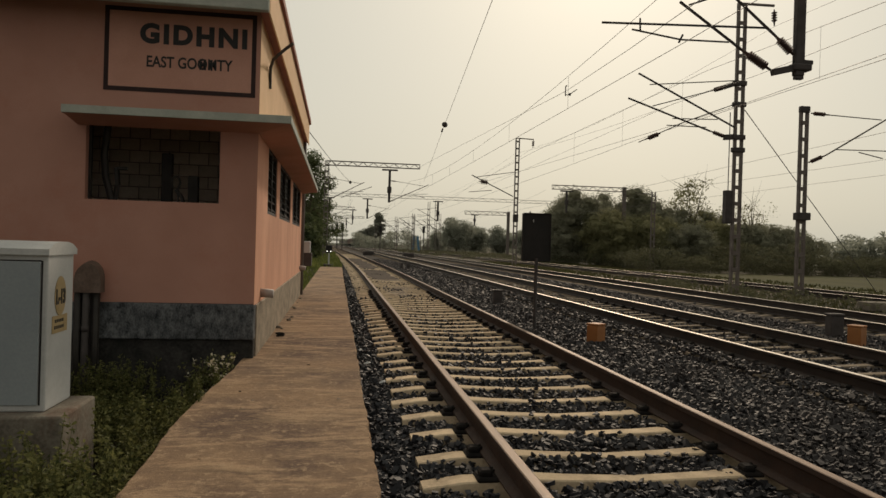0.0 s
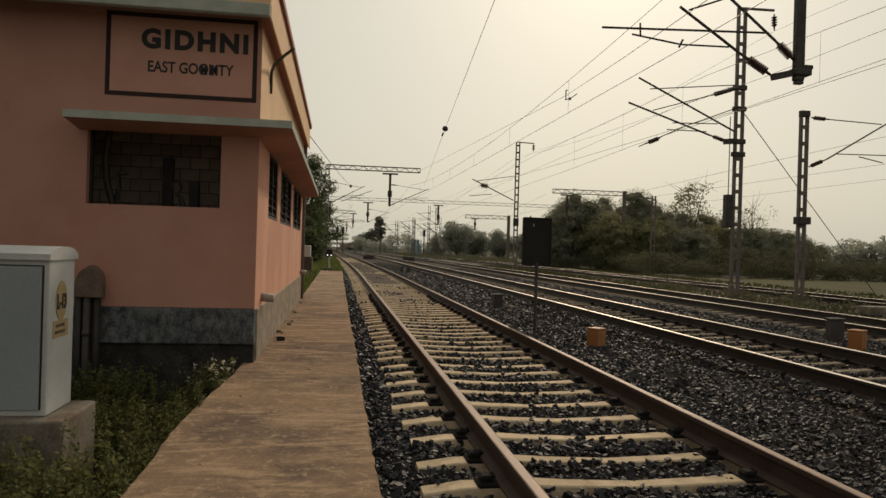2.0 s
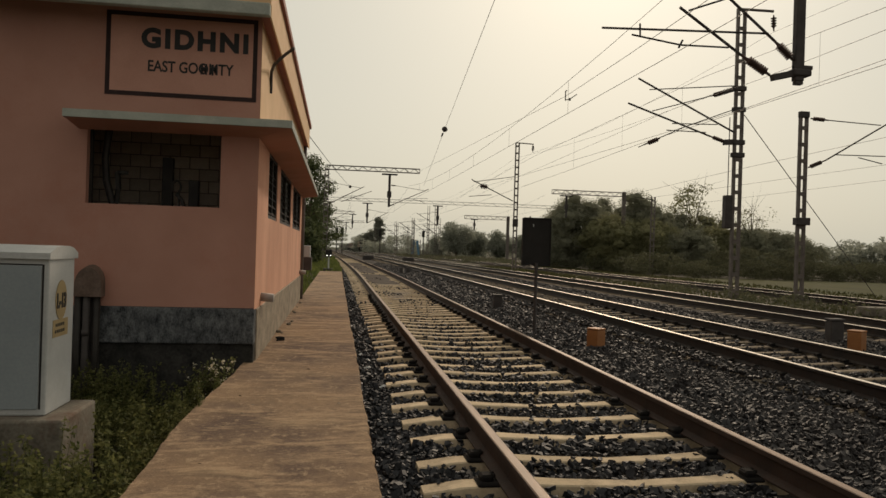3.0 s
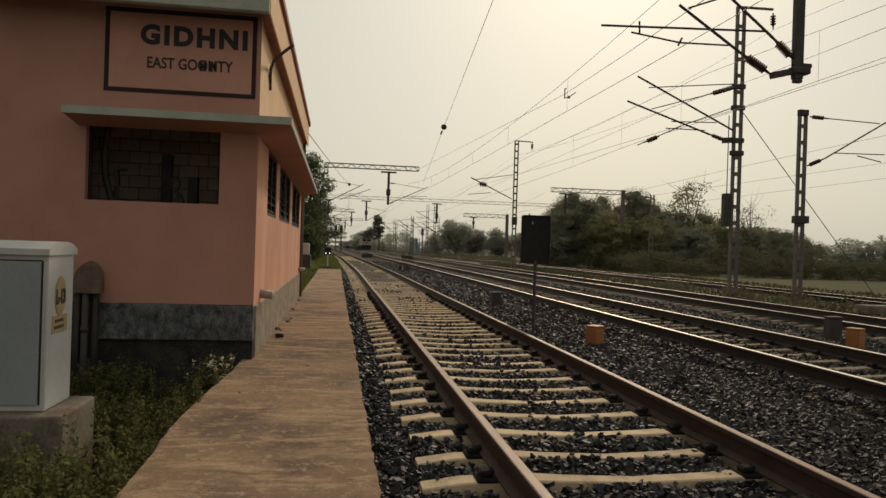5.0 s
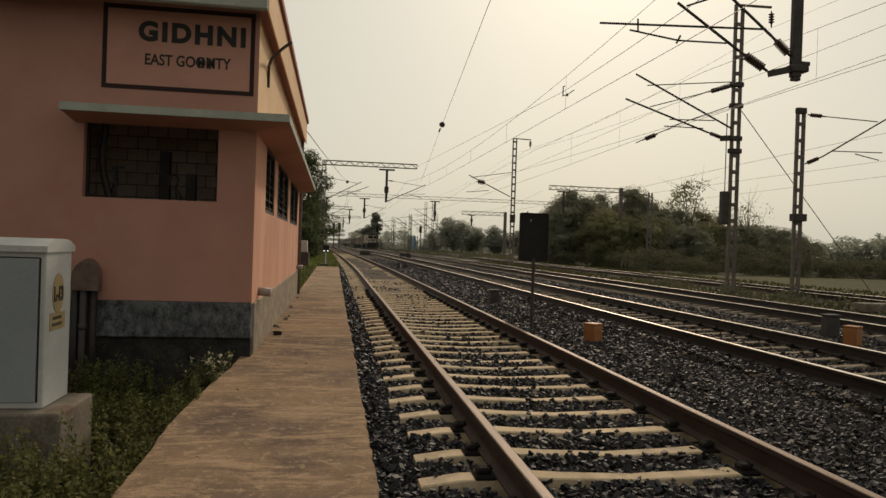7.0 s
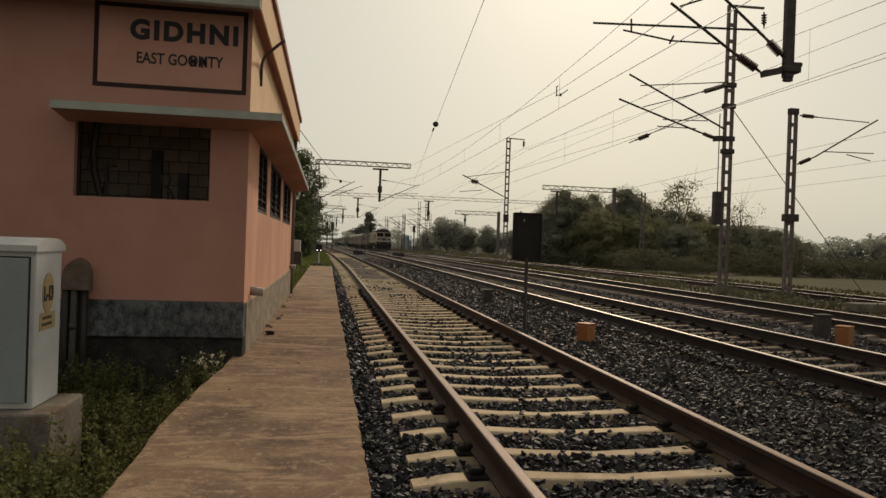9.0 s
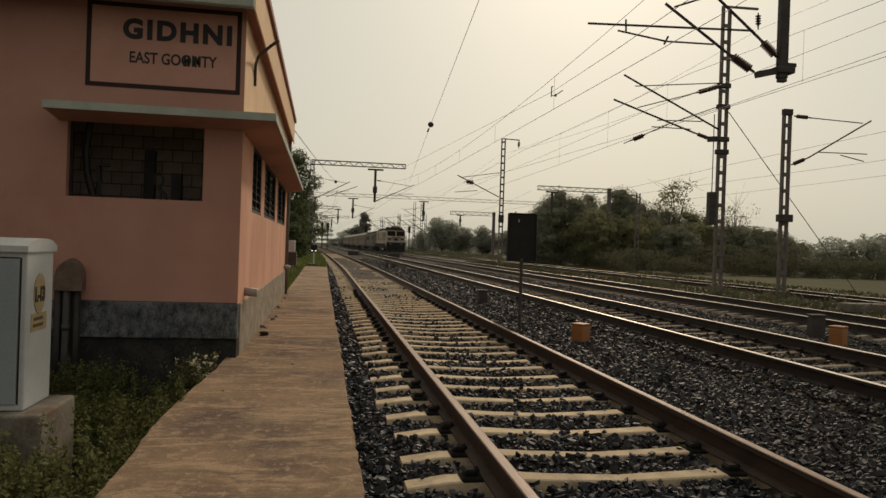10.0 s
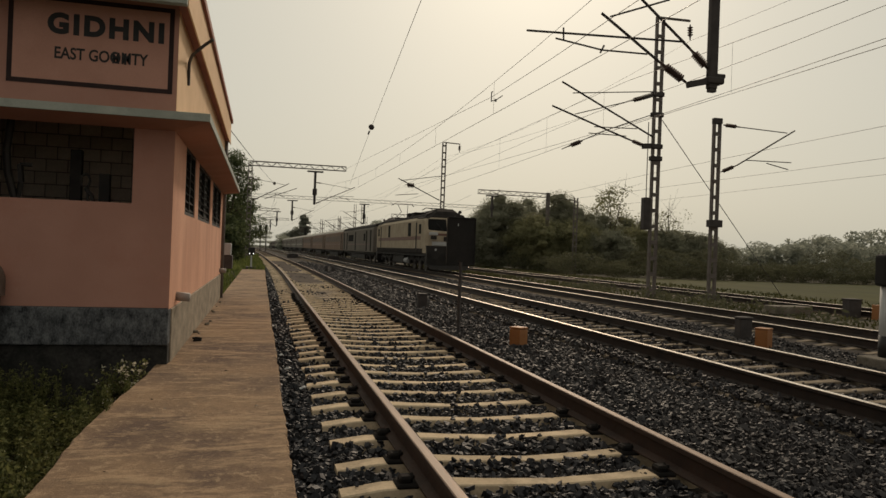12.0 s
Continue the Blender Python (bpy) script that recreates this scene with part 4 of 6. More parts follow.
def build_trackside_boxes():
    for x, y, s, z, a in ((4.10, 11.1, 1.0, -0.31, 33), (9.06, 11.6, 1.1, -0.37, 30), (18.0, 18.0, 1.2, -0.34, 3)):
        root = thing("junction_box", "small orange trackside junction box with a slotted top", "junction box", "orange junction boxes", at=pose(x, y, z, 0, 0, a))
        part("body", Mesh().soft(-0.105 * s, 0.105 * s, -0.105 * s, 0.105 * s, -0.02, 0.36 * s, 0.012), ORANGE, root)
        for i in (-1, 1):
            part("lid", Mesh().soft(i * 0.055 * s - 0.05 * s, i * 0.055 * s + 0.05 * s, -0.115 * s, 0.115 * s, 0.362 * s, 0.395 * s, 0.012), ORANGE, root)
    for x, y, h, w in ((4.16, 18.6, 0.42, 0.12), (3.86, 44.0, 0.42, 0.10), (4.28, 44.2, 0.42, 0.10), (17.7, 18.7, 0.55, 0.22), (9.70, 13.05, 0.42, 0.14)):
        root = thing("marker_post", "short dark stubby post standing in the ballast", "post", "dark trackside posts", at=pose(x, y, -0.33))
        part("shaft", Mesh().soft(-w, w, -w * 0.7, w * 0.7, -0.03, h, 0.02), DARK_STEEL, root)
        part("cap", Mesh().soft(-w * 1.1, w * 1.1, -w * 0.8, w * 0.8, h + 0.001, h + 0.05, 0.015), DARK_STEEL, root)
    root = thing("concrete_block", "flat pale concrete block in the grass", "concrete block", at=pose(16.0, 19.4, -0.30))
    part("block", Mesh().soft(-0.65, 0.65, -0.3, 0.3, 0, 0.26, 0.03), FOOTING, root)
    # low signal at the edge of the view
    root = thing("ground_signal", "low signal with pale post and black head", "signal", at=pose(9.55, 9.35, -0.36))
    part("footing", Mesh().soft(-0.35, 0.35, -0.25, 0.25, -0.05, 0.22, 0.03), FOOTING, root)
    part("post", Mesh().tube((0, 0, 0.2), (0, 0, 1.32), 0.13, 16), BOX_GREY, root, smooth=True)
    part("post_band", Mesh().tube((0, 0, 0.221), (0, 0, 0.55), 0.135, 16), BLACK_PAINT, root, smooth=True)
    part("head", Mesh().soft(-0.2, 0.2, -0.12, 0.12, 1.32, 1.82, 0.05, 3), BLACK_BOARD, root, "black signal head")
    # shunting signal with two lit lamps, past the end of the walkway
    root = thing("shunt_signal", "small black shunting signal with two lit lamps", "signal", at=pose(-0.53, 46.0, -0.32))
    part("base", Mesh().soft(-0.35, 0.28, -0.25, 0.25, -0.02, 0.22, 0.03), DARK_STEEL, root)
    part("post", Mesh().tube((0, 0, 0.21), (0, 0, 0.93), 0.045, 8), BOX_GREY, root)
    head = part("head", Mesh().soft(-0.2, 0.2, -0.1, 0.1, 0.92, 1.4, 0.06, 2), BLACK_BOARD, root)
    for x in (-0.14, 0.14):
        part("lamp", Mesh().disc([(0.035, 0), (0.035, 0.02)], 12, pose(x * 0.8, -0.10, 1.02, 90)), LAMP_WHITE, head, "lit white lamp")
    # meter boxes past the cabin's far corner
    root = thing("meter_box", "pale grey box above a dark cabinet", "cabinet", at=pose(-1.0, 21.0, -0.3))
    part("cabinet", Mesh().soft(0.02, 0.28, -0.2, 0.2, 0.86, 1.23, 0.02), DARK_STEEL, root)
    part("post", Mesh().soft(-0.05, 0.03, -0.05, 0.05, -0.6, 1.5, 0.01), DARK_STEEL, root)
    part("box", Mesh().soft(0.031, 0.235, -0.22, 0.18, 1.231, 1.56, 0.02), BOX_GREY, root)


build_ground()
build_tracks()
build_track_dust()
build_walkway()
build_cabin()
build_location_box()
build_signal_board()
build_trackside_boxes()


# ---- overhead line equipment ----
BATTEN = Mesh().soft(-0.16, 0.16, -0.012, 0.012, -0.075, 0.075, 0.004, 1).data("batten", GALV)


def lattice_mast(x, y, z0, z1, w=0.30, label="steel lattice mast of two channels with batten plates", parent=None, gap=0.62):
    """A mast of two channels tied by battens; its origin is at its foot."""
    root = parent or thing("catenary_mast", label, "mast", "overhead line masts", at=pose(x, y, z0))
    h = z1 - z0
    for s in (-1, 1):
        m = Mesh().box(s * w / 2 - 0.045, s * w / 2 + 0.045, -0.05, 0.05, -0.1, h)
        part("channel", m.box(s * w / 2 - 0.045, s * w / 2 + 0.045, 0.051, 0.08, -0.1, h), GALV, root)
    n = int(h / gap)
    for i in range(n):
        for yy in (-0.062,):
            b = part("batten", BATTEN, GALV, root, at=pose(0, yy, 0.35 + i * gap))
            b.scale = (w / 0.30, 1, 1)
    part("footing", Mesh().soft(-0.35, 0.35, -0.3, 0.3, -0.5, 0.02, 0.03), FOOTING, root)
    return root


def insulator(parent, p, q, r=0.075, sheds=7):
    p, q = Vector(p), Vector(q)
    d = (q - p).length
    rings = [(0.025, 0.0), (0.03, 0.14 * d), (0.45 * r, 0.15 * d)]
    for i in range(sheds):
        a, w = d * (0.16 + 0.62 * i / sheds), 0.62 * d / sheds
        rings += [(r * 0.5, a), (r * 1.1, a + w * 0.2), (r * 1.0, a + w * 0.45), (r * 0.5, a + w * 0.6)]
    rings += [(0.45 * r, 0.79 * d), (0.03, 0.8 * d), (0.025, d)]
    m = Matrix.Translation(p) @ (q - p).to_track_quat("Z", "Y").to_matrix().to_4x4()
    return part("insulator", Mesh().disc(rings, 10, m), PORCELAIN, parent, "brown ribbed insulator", smooth=True)


def tubes(name, parent, material, r, *lines):
    for pts in lines:
        part(name, Mesh().line(pts, r, 6), material, parent)


def truss(parent, x0, x1, y, z0, z1, w=0.35, panel=0.9, r=0.035):
    """A boom of four chords with zigzag lacing."""
    n = max(2, int((x1 - x0) / panel))
    for yy in (y - w / 2, y + w / 2):
        for z in (z0, z1):
            part("chord", Mesh().beam((x0, yy, z), (x1, yy, z), r * 2, r * 2), GALV, parent)
    lace = Mesh()
    for i in range(n):
        a, b = x0 + (x1 - x0) * i / n, x0 + (x1 - x0) * (i + 1) / n
        for yy in (y - w / 2, y + w / 2):
            lace.beam((a, yy, z0), ((a + b) / 2, yy, z1), r, r).beam(((a + b) / 2, yy, z1), (b, yy, z0), r, r)
    for x in (x0, x1):
        lace.beam((x, y - w / 2, z0), (x, y - w / 2, z1), r, r).beam((x, y + w / 2, z0), (x, y + w / 2, z1), r, r)
    tagged(part("lacing", lace, GALV, parent), kind="stuff")


def drop_arm(parent, x, y, z0, z1, w=0.2):
    arm = part("drop_arm", Mesh().soft(x - w / 2, x + w / 2, y - w / 2, y + w / 2, z0, z1, 0.02), DARK_STEEL, parent, "drop arm hung from the boom")
    part("arm_cap", Mesh().soft(x - 0.75, x + 0.75, y - 0.15, y + 0.15, z1 + 0.001, z1 + 0.14, 0.02, 1), DARK_STEEL, arm)
    part("arm_clamp", Mesh().soft(x - w * 0.9, x + w * 0.9, y - w * 0.9, y + w * 0.9, z0 + 0.9, z0 + 1.5, 0.03, 1), DARK_STEEL, arm)
    return arm


def cantilever(parent, x, y, z, side, reach=3.0, r=0.03):
    """Bracket tube, stay, registration tube and steady arm, reaching out from (x, y, z)."""
    tip = (x + side * reach, y, z + 1.75)
    tubes("bracket_tube", parent, DARK_STEEL, r, [(x + side * 0.5, y, z + 0.25), tip])
    insulator(parent, (x, y, z), (x + side * 0.5, y, z + 0.25))
    tubes("stay", parent, DARK_STEEL, r * 0.6, [(x + side * 0.6, y, z + 1.95), (x + side * reach * 0.9, y, z + 1.6)])
    insulator(parent, (x, y, z + 2.0), (x + side * 0.6, y, z + 1.95))
    tubes("steady_arm", parent, DARK_STEEL, r * 0.6, [(x + side * reach * 0.35, y, z + 0.75), (x + side * reach * 0.98, y, z + 0.85)], [(x + side * reach * 0.6, y, z + 0.72), (x + side * reach * 0.9, y, z + 0.5)])


def build_near_portal():
    """The portal that spans the tracks overhead, with a drop arm and its cantilever."""
    y = 13.5
    root = thing("overhead_portal", "steel portal with a thick dark drop arm and insulators", "portal", at=pose(0, 0, 0))
    truss(root, -7.6, 23.6, y, 8.3, 9.0, 0.5, 1.2)
    for x in (-7.6, 23.6):
        part("column", Mesh().soft(x - 0.2, x + 0.2, y - 0.2, y + 0.2, -0.9, 9.0, 0.02), GALV, root)
    arm = part("drop_arm", Mesh().soft(8.96, 9.16, y - 0.07, y + 0.07, 4.86, 8.3, 0.02), DARK_STEEL, root, "thick dark drop arm")
    part("arm_foot", Mesh().soft(8.98, 9.15, y - 0.06, y + 0.06, 4.79, 4.86, 0.015), DARK_STEEL, arm)
    part("arm_clamp", Mesh().soft(8.90, 9.30, y - 0.11, y + 0.11, 4.96, 5.10, 0.03).soft(8.96, 9.36, y - 0.05, y + 0.05, 5.10, 5.19, 0.02), DARK_STEEL, arm)
    part("arm_plate", Mesh().beam((8.50, y, 4.90), (8.97, y, 5.02), 0.14, 0.12), DARK_STEEL, arm)
    insulator(root, (8.45, y, 4.95), (7.82, y, 5.31), 0.085, 9)
    insulator(root, (8.95, y, 5.28), (8.52, y, 5.65), 0.085, 8)
    tubes("bracket_tube", root, DARK_STEEL, 0.028, [(7.82, y, 5.31), (6.50, y, 6.16)], [(8.52, y, 5.65), (7.37, y, 6.55)])
    tubes("stay", root, DARK_STEEL, 0.02, [(6.69, y, 6.11), (8.01, y, 6.61)])
    tubes("registration_tube", root, DARK_STEEL, 0.022, [(4.92, y, 5.64), (8.39, y, 5.78)])
    tubes("steady_arm", root, DARK_STEEL, 0.018, [(5.53, y, 5.55), (6.54, y, 5.42), (7.55, y, 5.44)], [(5.69, y, 5.78), (5.70, y, 5.53), (5.53, y, 5.55)])
    tubes("dropper_clip", root, DARK_STEEL, 0.02, [(6.5, y, 5.36), (6.58, y, 5.52)])


def build_masts():
    # tall mast with two cantilevers
    y = 25.7
    root = lattice_mast(14.88, y, -0.3, 10.75, 0.27, "tall steel lattice mast carrying cantilevers and insulators")
    o = lambda pts: [(a - 14.88, b - y, c + 0.3) for a, b, c in pts]
    tubes("top_bracket", root, GALV, 0.05, o([(14.78, y, 10.72), (16.17, y, 10.74)]))
    insulator(root, *o([(16.18, y, 10.6), (16.20, y, 9.98)]), 0.10, 4)
    tubes("bracket_tube", root, DARK_STEEL, 0.035, o([(10.84, y, 7.84), (14.71, y, 6.04)]), o([(10.47, y, 6.90), (13.75, y, 5.84)]))
    tubes("stay", root, DARK_STEEL, 0.02, o([(14.65, y, 7.80), (11.29, y, 7.45)]), o([(13.72, y, 7.36), (11.42, y, 6.66)]))
    insulator(root, *o([(14.25, y, 7.53), (13.72, y, 7.36)]), 0.085, 6)
    insulator(root, *o([(14.35, y, 5.66), (13.7, y, 5.86)]), 0.075, 6)
    tubes("steady_arm", root, DARK_STEEL, 0.02, o([(12.22, y, 6.24), (14.02, y, 6.30)]), o([(12.00, y, 5.98), (13.57, y, 5.98)]), o([(14.68, y, 6.91), (12.78, y, 6.17), (11.35, y, 5.50), (10.92, y, 5.29)]))
    insulator(root, *o([(11.75, y, 5.66), (11.15, y, 5.40)]), 0.085, 5)
    for z, x in ((7.72, 0.0), (6.92, 0.02), (5.68, 0.0), (5.2, 0.0)):
        part("clamp", Mesh().soft(-0.26, 0.24, -0.1, 0.1, z + 0.20, z + 0.38, 0.02, 1), DARK_STEEL, root)
    part("clamp_arm", Mesh().beam((-0.15, 0, 5.98), (-0.6, 0, 5.94), 0.12, 0.2), DARK_STEEL, root)
    part("clamp_arm", Mesh().beam((-0.15, 0, 8.0), (-0.65, 0, 7.82), 0.12, 0.16), DARK_STEEL, root)
    part("counterweight", Mesh().soft(-0.50, -0.22, -0.14, 0.14, 2.7, 3.95, 0.03), DARK_STEEL, root, "dark counterweight stack")
    tubes("weight_rope", root, WIRE, 0.02, [(-0.36, 0, 3.9), (-0.36, 0, 6.9)])
    tubes("guy_rod", root, DARK_STEEL, 0.016, o([(15.10, y, 6.72), (24.35, 30.0, -0.3)]))
    # shorter mast with one cantilever to the far side
    y = 25.2
    root = lattice_mast(17.22, y, -0.3, 6.85, 0.25, "short lattice mast with one cantilever")
    o = lambda pts: [(a - 17.22, b - y, c + 0.3) for a, b, c in pts]
    part("cap", Mesh().soft(-0.19, 0.19, -0.09, 0.09, 6.95, 7.18, 0.02), DARK_STEEL, root)
    tubes("stay", root, DARK_STEEL, 0.02, o([(18.25, y, 6.61), (20.43, y, 6.54)]))
    insulator(root, *o([(17.5, y, 6.64), (18.25, y, 6.61)]), 0.075, 6)
    tubes("bracket_tube", root, DARK_STEEL, 0.03, o([(18.16, y, 5.09), (20.79, y, 6.66)]))
    insulator(root, *o([(17.45, y, 4.78), (18.16, y, 5.09)]), 0.075, 6)
    tubes("steady_arm", root, DARK_STEEL, 0.02, o([(18.58, y, 5.32), (20.66, y, 5.36)]), o([(19.52, y, 5.26), (20.53, y, 5.07)]))
    part("switch_box", Mesh().soft(-0.28, 0.26, -0.2, 0.1, 2.9, 3.18, 0.02), DARK_STEEL, root)
    # tall mast ahead
    y = 62.5
    root = lattice_mast(15.4, y, -0.3, 10.9, 0.30, "tall lattice mast with a hooked top bracket")
    o = lambda pts: [(a - 15.4, b - y, c + 0.3) for a, b, c in pts]
    tubes("top_bracket", root, GALV, 0.05, o([(15.32, y, 10.9), (16.84, y, 10.85)]))
    insulator(root, *o([(16.8, y, 10.8), (16.78, y, 10.12)]), 0.12, 4)
    tubes("stay", root, DARK_STEEL, 0.03, o([(15.16, y, 7.90), (11.6, y, 7.30)]))
    tubes("bracket_tube", root, DARK_STEEL, 0.045, o([(15.12, y, 5.76), (11.38, y, 7.49)]))
    insulator(root, *o([(12.9, y, 6.9), (12.0, y, 6.98)]), 0.22, 4)
    tubes("steady_arm", root, DARK_STEEL, 0.03, o([(11.18, y, 6.01), (13.18, y, 6.23)]))
    part("switch_box", Mesh().soft(-0.22, 0.22, -0.15, 0.15, 3.8, 4.5, 0.03), DARK_STEEL, root)
    # half portal reaching over the near track
    root = thing("half_portal", "one-legged portal with a laced boom and drop arm", "portal", at=pose(0, 0, 0))
    leg = part("column", Mesh().soft(-1.42, -1.36, 69.85, 70.15, -0.5, 9.0, 0.01, 1).soft(-1.06, -1.00, 69.85, 70.15, -0.5, 9.0, 0.01, 1), GALV, root)
    for i in range(16):
        part("batten", BATTEN, GALV, leg, at=pose(-1.21, 69.84, 0.3 + i * 0.55))
    truss(root, -1.3, 7.63, 70.0, 8.60, 9.0, 0.4, 0.95, 0.03)
    drop_arm(root, 4.75, 70.0, 5.25, 8.3, 0.22)
    cantilever(root, 4.85, 70.0, 5.35, 1, 3.7, 0.035)
    cantilever(root, -0.95, 70.0, 5.35, 1, 3.3, 0.035)
    tubes("bracket_tube", root, DARK_STEEL, 0.03, [(0.15, 70.0, 5.55), (3.06, 70.0, 6.69)])
    # long portal across all tracks
    root = thing("overhead_portal", "long laced portal spanning all the tracks", "portal", at=pose(0, 0, 0))
    truss(root, -3.4, 34.0, 110.0, 8.25, 8.68, 0.3, 1.6, 0.018)
    for x in (-3.4, 34.0):
        part("column", Mesh().soft(x - 0.2, x + 0.2, 109.8, 110.2, -0.8, 8.7, 0.02), GALV, root)
    for x, s in ((4.25, 1), (14.95, -1), (-1.4, 1)):
        drop_arm(root, x, 110.0, 5.0, 7.9, 0.24)
        cantilever(root, x, 110.0, 5.0, s, 3.2, 0.035)
    # half portal on the far side
    root = thing("half_portal", "one-legged portal before the tree belt", "portal", at=pose(0, 0, 0))
    truss(root, 23.9, 32.4, 80.0, 8.05, 8.5, 0.4, 0.95, 0.03)
    part("column", Mesh().soft(32.25, 32.65, 79.85, 80.15, -0.8, 8.6, 0.02), GALV, root)
    drop_arm(root, 25.6, 80.0, 5.4, 7.8, 0.2)
    m2 = lattice_mast(29.72, 66.0, -0.6, 6.98, 0.34)
    tubes("stay", m2, DARK_STEEL, 0.03, [(0, 0, 7.3), (-1.9, 0, 7.45)])
    # receding rows of masts and portals
    rng = random.Random(21)
    for y in (150.0, 200.0, 255.0, 315.0, 380.0):
        root = thing("overhead_portal", "far laced portal over the station throat", "portal", "far portals", at=pose(bend(y), 0, 0))
        truss(root, -3.6, 4.6 if y != 200 else 9.0, y, 8.1, 8.6, 0.4, 2.0, 0.035)
        for x in (-3.6,):
            part("column", Mesh().soft(x - 0.2, x + 0.2, y - 0.2, y + 0.2, -0.8, 8.7, 0.02), GALV, root)
        for x, s in ((-1.2, 1), (4.2, -1)):
            drop_arm(root, x, y, 5.2, 7.95, 0.24)
            cantilever(root, x, y, 5.0, s, 2.6, 0.045)
    for x, y, h in ((14.3, 140, 7.3), (18.5, 150, 10.3), (20.3, 152, 10.5), (24.5, 176, 9.0), (29.0, 190, 8.5), (22.0, 230, 9), (13.0, 166, 7.6), (12.8, 203, 8.2), (12.4, 243, 8.6), (16.6, 205, 8.4), (18.4, 178, 8.5), (26.5, 215, 9)):
        root = lattice_mast(x, y, -0.5, h, 0.4, "far lattice mast in the haze", gap=1.1)
        cantilever(root, 0, 0, 5.2, -1, 2.8, 0.06)
    root = thing("half_portal", "far one-legged portal in the haze", "portal", at=pose(0, 0, 0))
    truss(root, 26.1, 35.4, 150.0, 8.0, 8.7, 0.4, 1.4, 0.04)
    part("column", Mesh().soft(35.1, 35.7, 149.8, 150.2, -0.8, 8.8, 0.02), GALV, root)
    drop_arm(root, 28.2, 150.0, 5.6, 7.8, 0.26)


def wire_thing(name, label, points, r, material=WIRE):
    """A hung wire; its points are joined by short straight lengths."""
    return tagged(part(name, Mesh().thread(points, r, 4), material), label, "wire", "overhead wires")


def hang(p, q, sag, n=10):
    p, q = Vector(p), Vector(q)
    return [p.lerp(q, i / n) - Vector((0, 0, 4 * sag * (i / n) * (1 - i / n))) for i in range(n + 1)]


def build_wires():
    supports = {1: (-36.5, 13.5, 62.5, 110, 150, 200, 255, 315, 380), 2: (62.5, 110, 150, 200, 255, 315, 380), 3: (66, 110, 150, 200), 0: (70, 110, 150, 200, 255)}
    heights = {0: 5.35, 1: 5.36, 2: 5.45, 3: 5.35}
    for k, ys in supports.items():
        z, contact, upper, drops = heights[k], [], [], []
        for i, (a, b) in enumerate(zip(ys, ys[1:])):
            s0, s1 = (0.2, -0.2) if i % 2 else (-0.2, 0.2)
            off = {0: 0.0, 1: 0.0, 2: 0.0, 3: 0.6}[k]
            pa, pb = (track_x(k, a) + s0 + off, a, z), (track_x(k, b) + s1 + off, b, z)
            contact += hang(pa, pb, 0.04, 4)
            ua, ub = (pa[0], a, z + 1.35), (pb[0], b, z + 1.35)
            upper += hang(ua, ub, 0.85, 12)
            if a < 150:
                n = int((b - a) / 7)
                for j in range(1, n):
                    f = j / n
                    c = Vector(pa).lerp(Vector(pb), f) - Vector((0, 0, 4 * 0.04 * f * (1 - f)))
                    u = Vector(ua).lerp(Vector(ub), f) - Vector((0, 0, 4 * 0.85 * f * (1 - f)))
                    drops.append(Mesh().tube(c, u, 0.004, 4))
        w = wire_thing("contact_wire", "thin contact wire hung over the track", contact, 0.008)
        part("messenger_wire", Mesh().thread(upper, 0.008, 4), WIRE, w)
        for d in drops:
            part("dropper", d, WIRE, w)
    # feeder and anchor wires on the masts
    wire_thing("feeder_wire", "thin feeder wire along the mast tops", hang((15.0, 25.9, 7.95), (15.3, 62.5, 9.6), 0.3) + hang((15.3, 62.5, 9.6), (14.9, 110, 8.7), 0.5), 0.007)
    # the third track's wires between the camera and the tall mast ahead
    w = wire_thing("contact_wire", "thin contact wire hung over one of the main lines", [(12.0, -25, 5.55), (12.0, 14.7, 5.71), (12.0, 28.3, 5.81), (12.0, 37.9, 5.68), (track_x(2, 62.5), 62.5, 5.45)], 0.008)
    upper = [Vector(p) for p in ((12.0, -25, 7.6), (12.0, 0.0, 6.5), (12.0, 14.7, 7.00), (12.0, 22.8, 7.33), (12.0, 43.9, 7.31), (track_x(2, 62.5), 62.5, 6.8))]
    part("messenger_wire", Mesh().thread(upper, 0.008, 4), WIRE, w)
    for yy, zz in ((17.0, 7.09), (24.5, 7.33), (30.0, 7.32), (36.5, 7.32)):
        part("dropper", Mesh().tube((12.0, yy, 5.76), (12.0, yy, zz), 0.004, 4), WIRE, w)
    part("second_contact_wire", Mesh().thread([(12.0, -25, 6.2), (12.0, 14.7, 5.82), (12.0, 20.5, 5.79), (12.0, 28.3, 5.95), (12.0, 37.9, 6.17), (12.0, 62.5, 6.75)], 0.008, 4), WIRE, w)
    part("second_messenger_wire", Mesh().thread([(12.0, -25, 6.9), (12.0, 14.7, 6.49), (12.0, 19.7, 6.50), (12.0, 25.2, 6.68), (12.0, 62.5, 6.2)], 0.007, 4), WIRE, w)
    for x, line in ((19.4, ((-20, 6.1), (23.6, 5.80), (34.0, 5.67), (45.5, 5.41), (66, 5.35))), (24.0, ((-20, 5.4), (29.1, 5.65), (40.3, 5.74), (52.0, 5.83), (66, 5.9))), (27.0, ((-20, 5.45), (32.8, 5.43), (45.8, 5.42), (80.0, 5.4)))):
        wire_thing("contact_wire", "thin wire hung over a main line", [(x, yy, zz) for yy, zz in line], 0.008)
    w = wire_thing("anchor_wire", "long thin anchor wire with a clamp", [(4.7, 2.0, 4.68), (6.22, 12.0, 5.73), (7.25, 18.0, 6.42), (8.49, 27.0, 7.31), (8.22, 48.0, 8.13), (7.6, 70.0, 8.8)], 0.009)
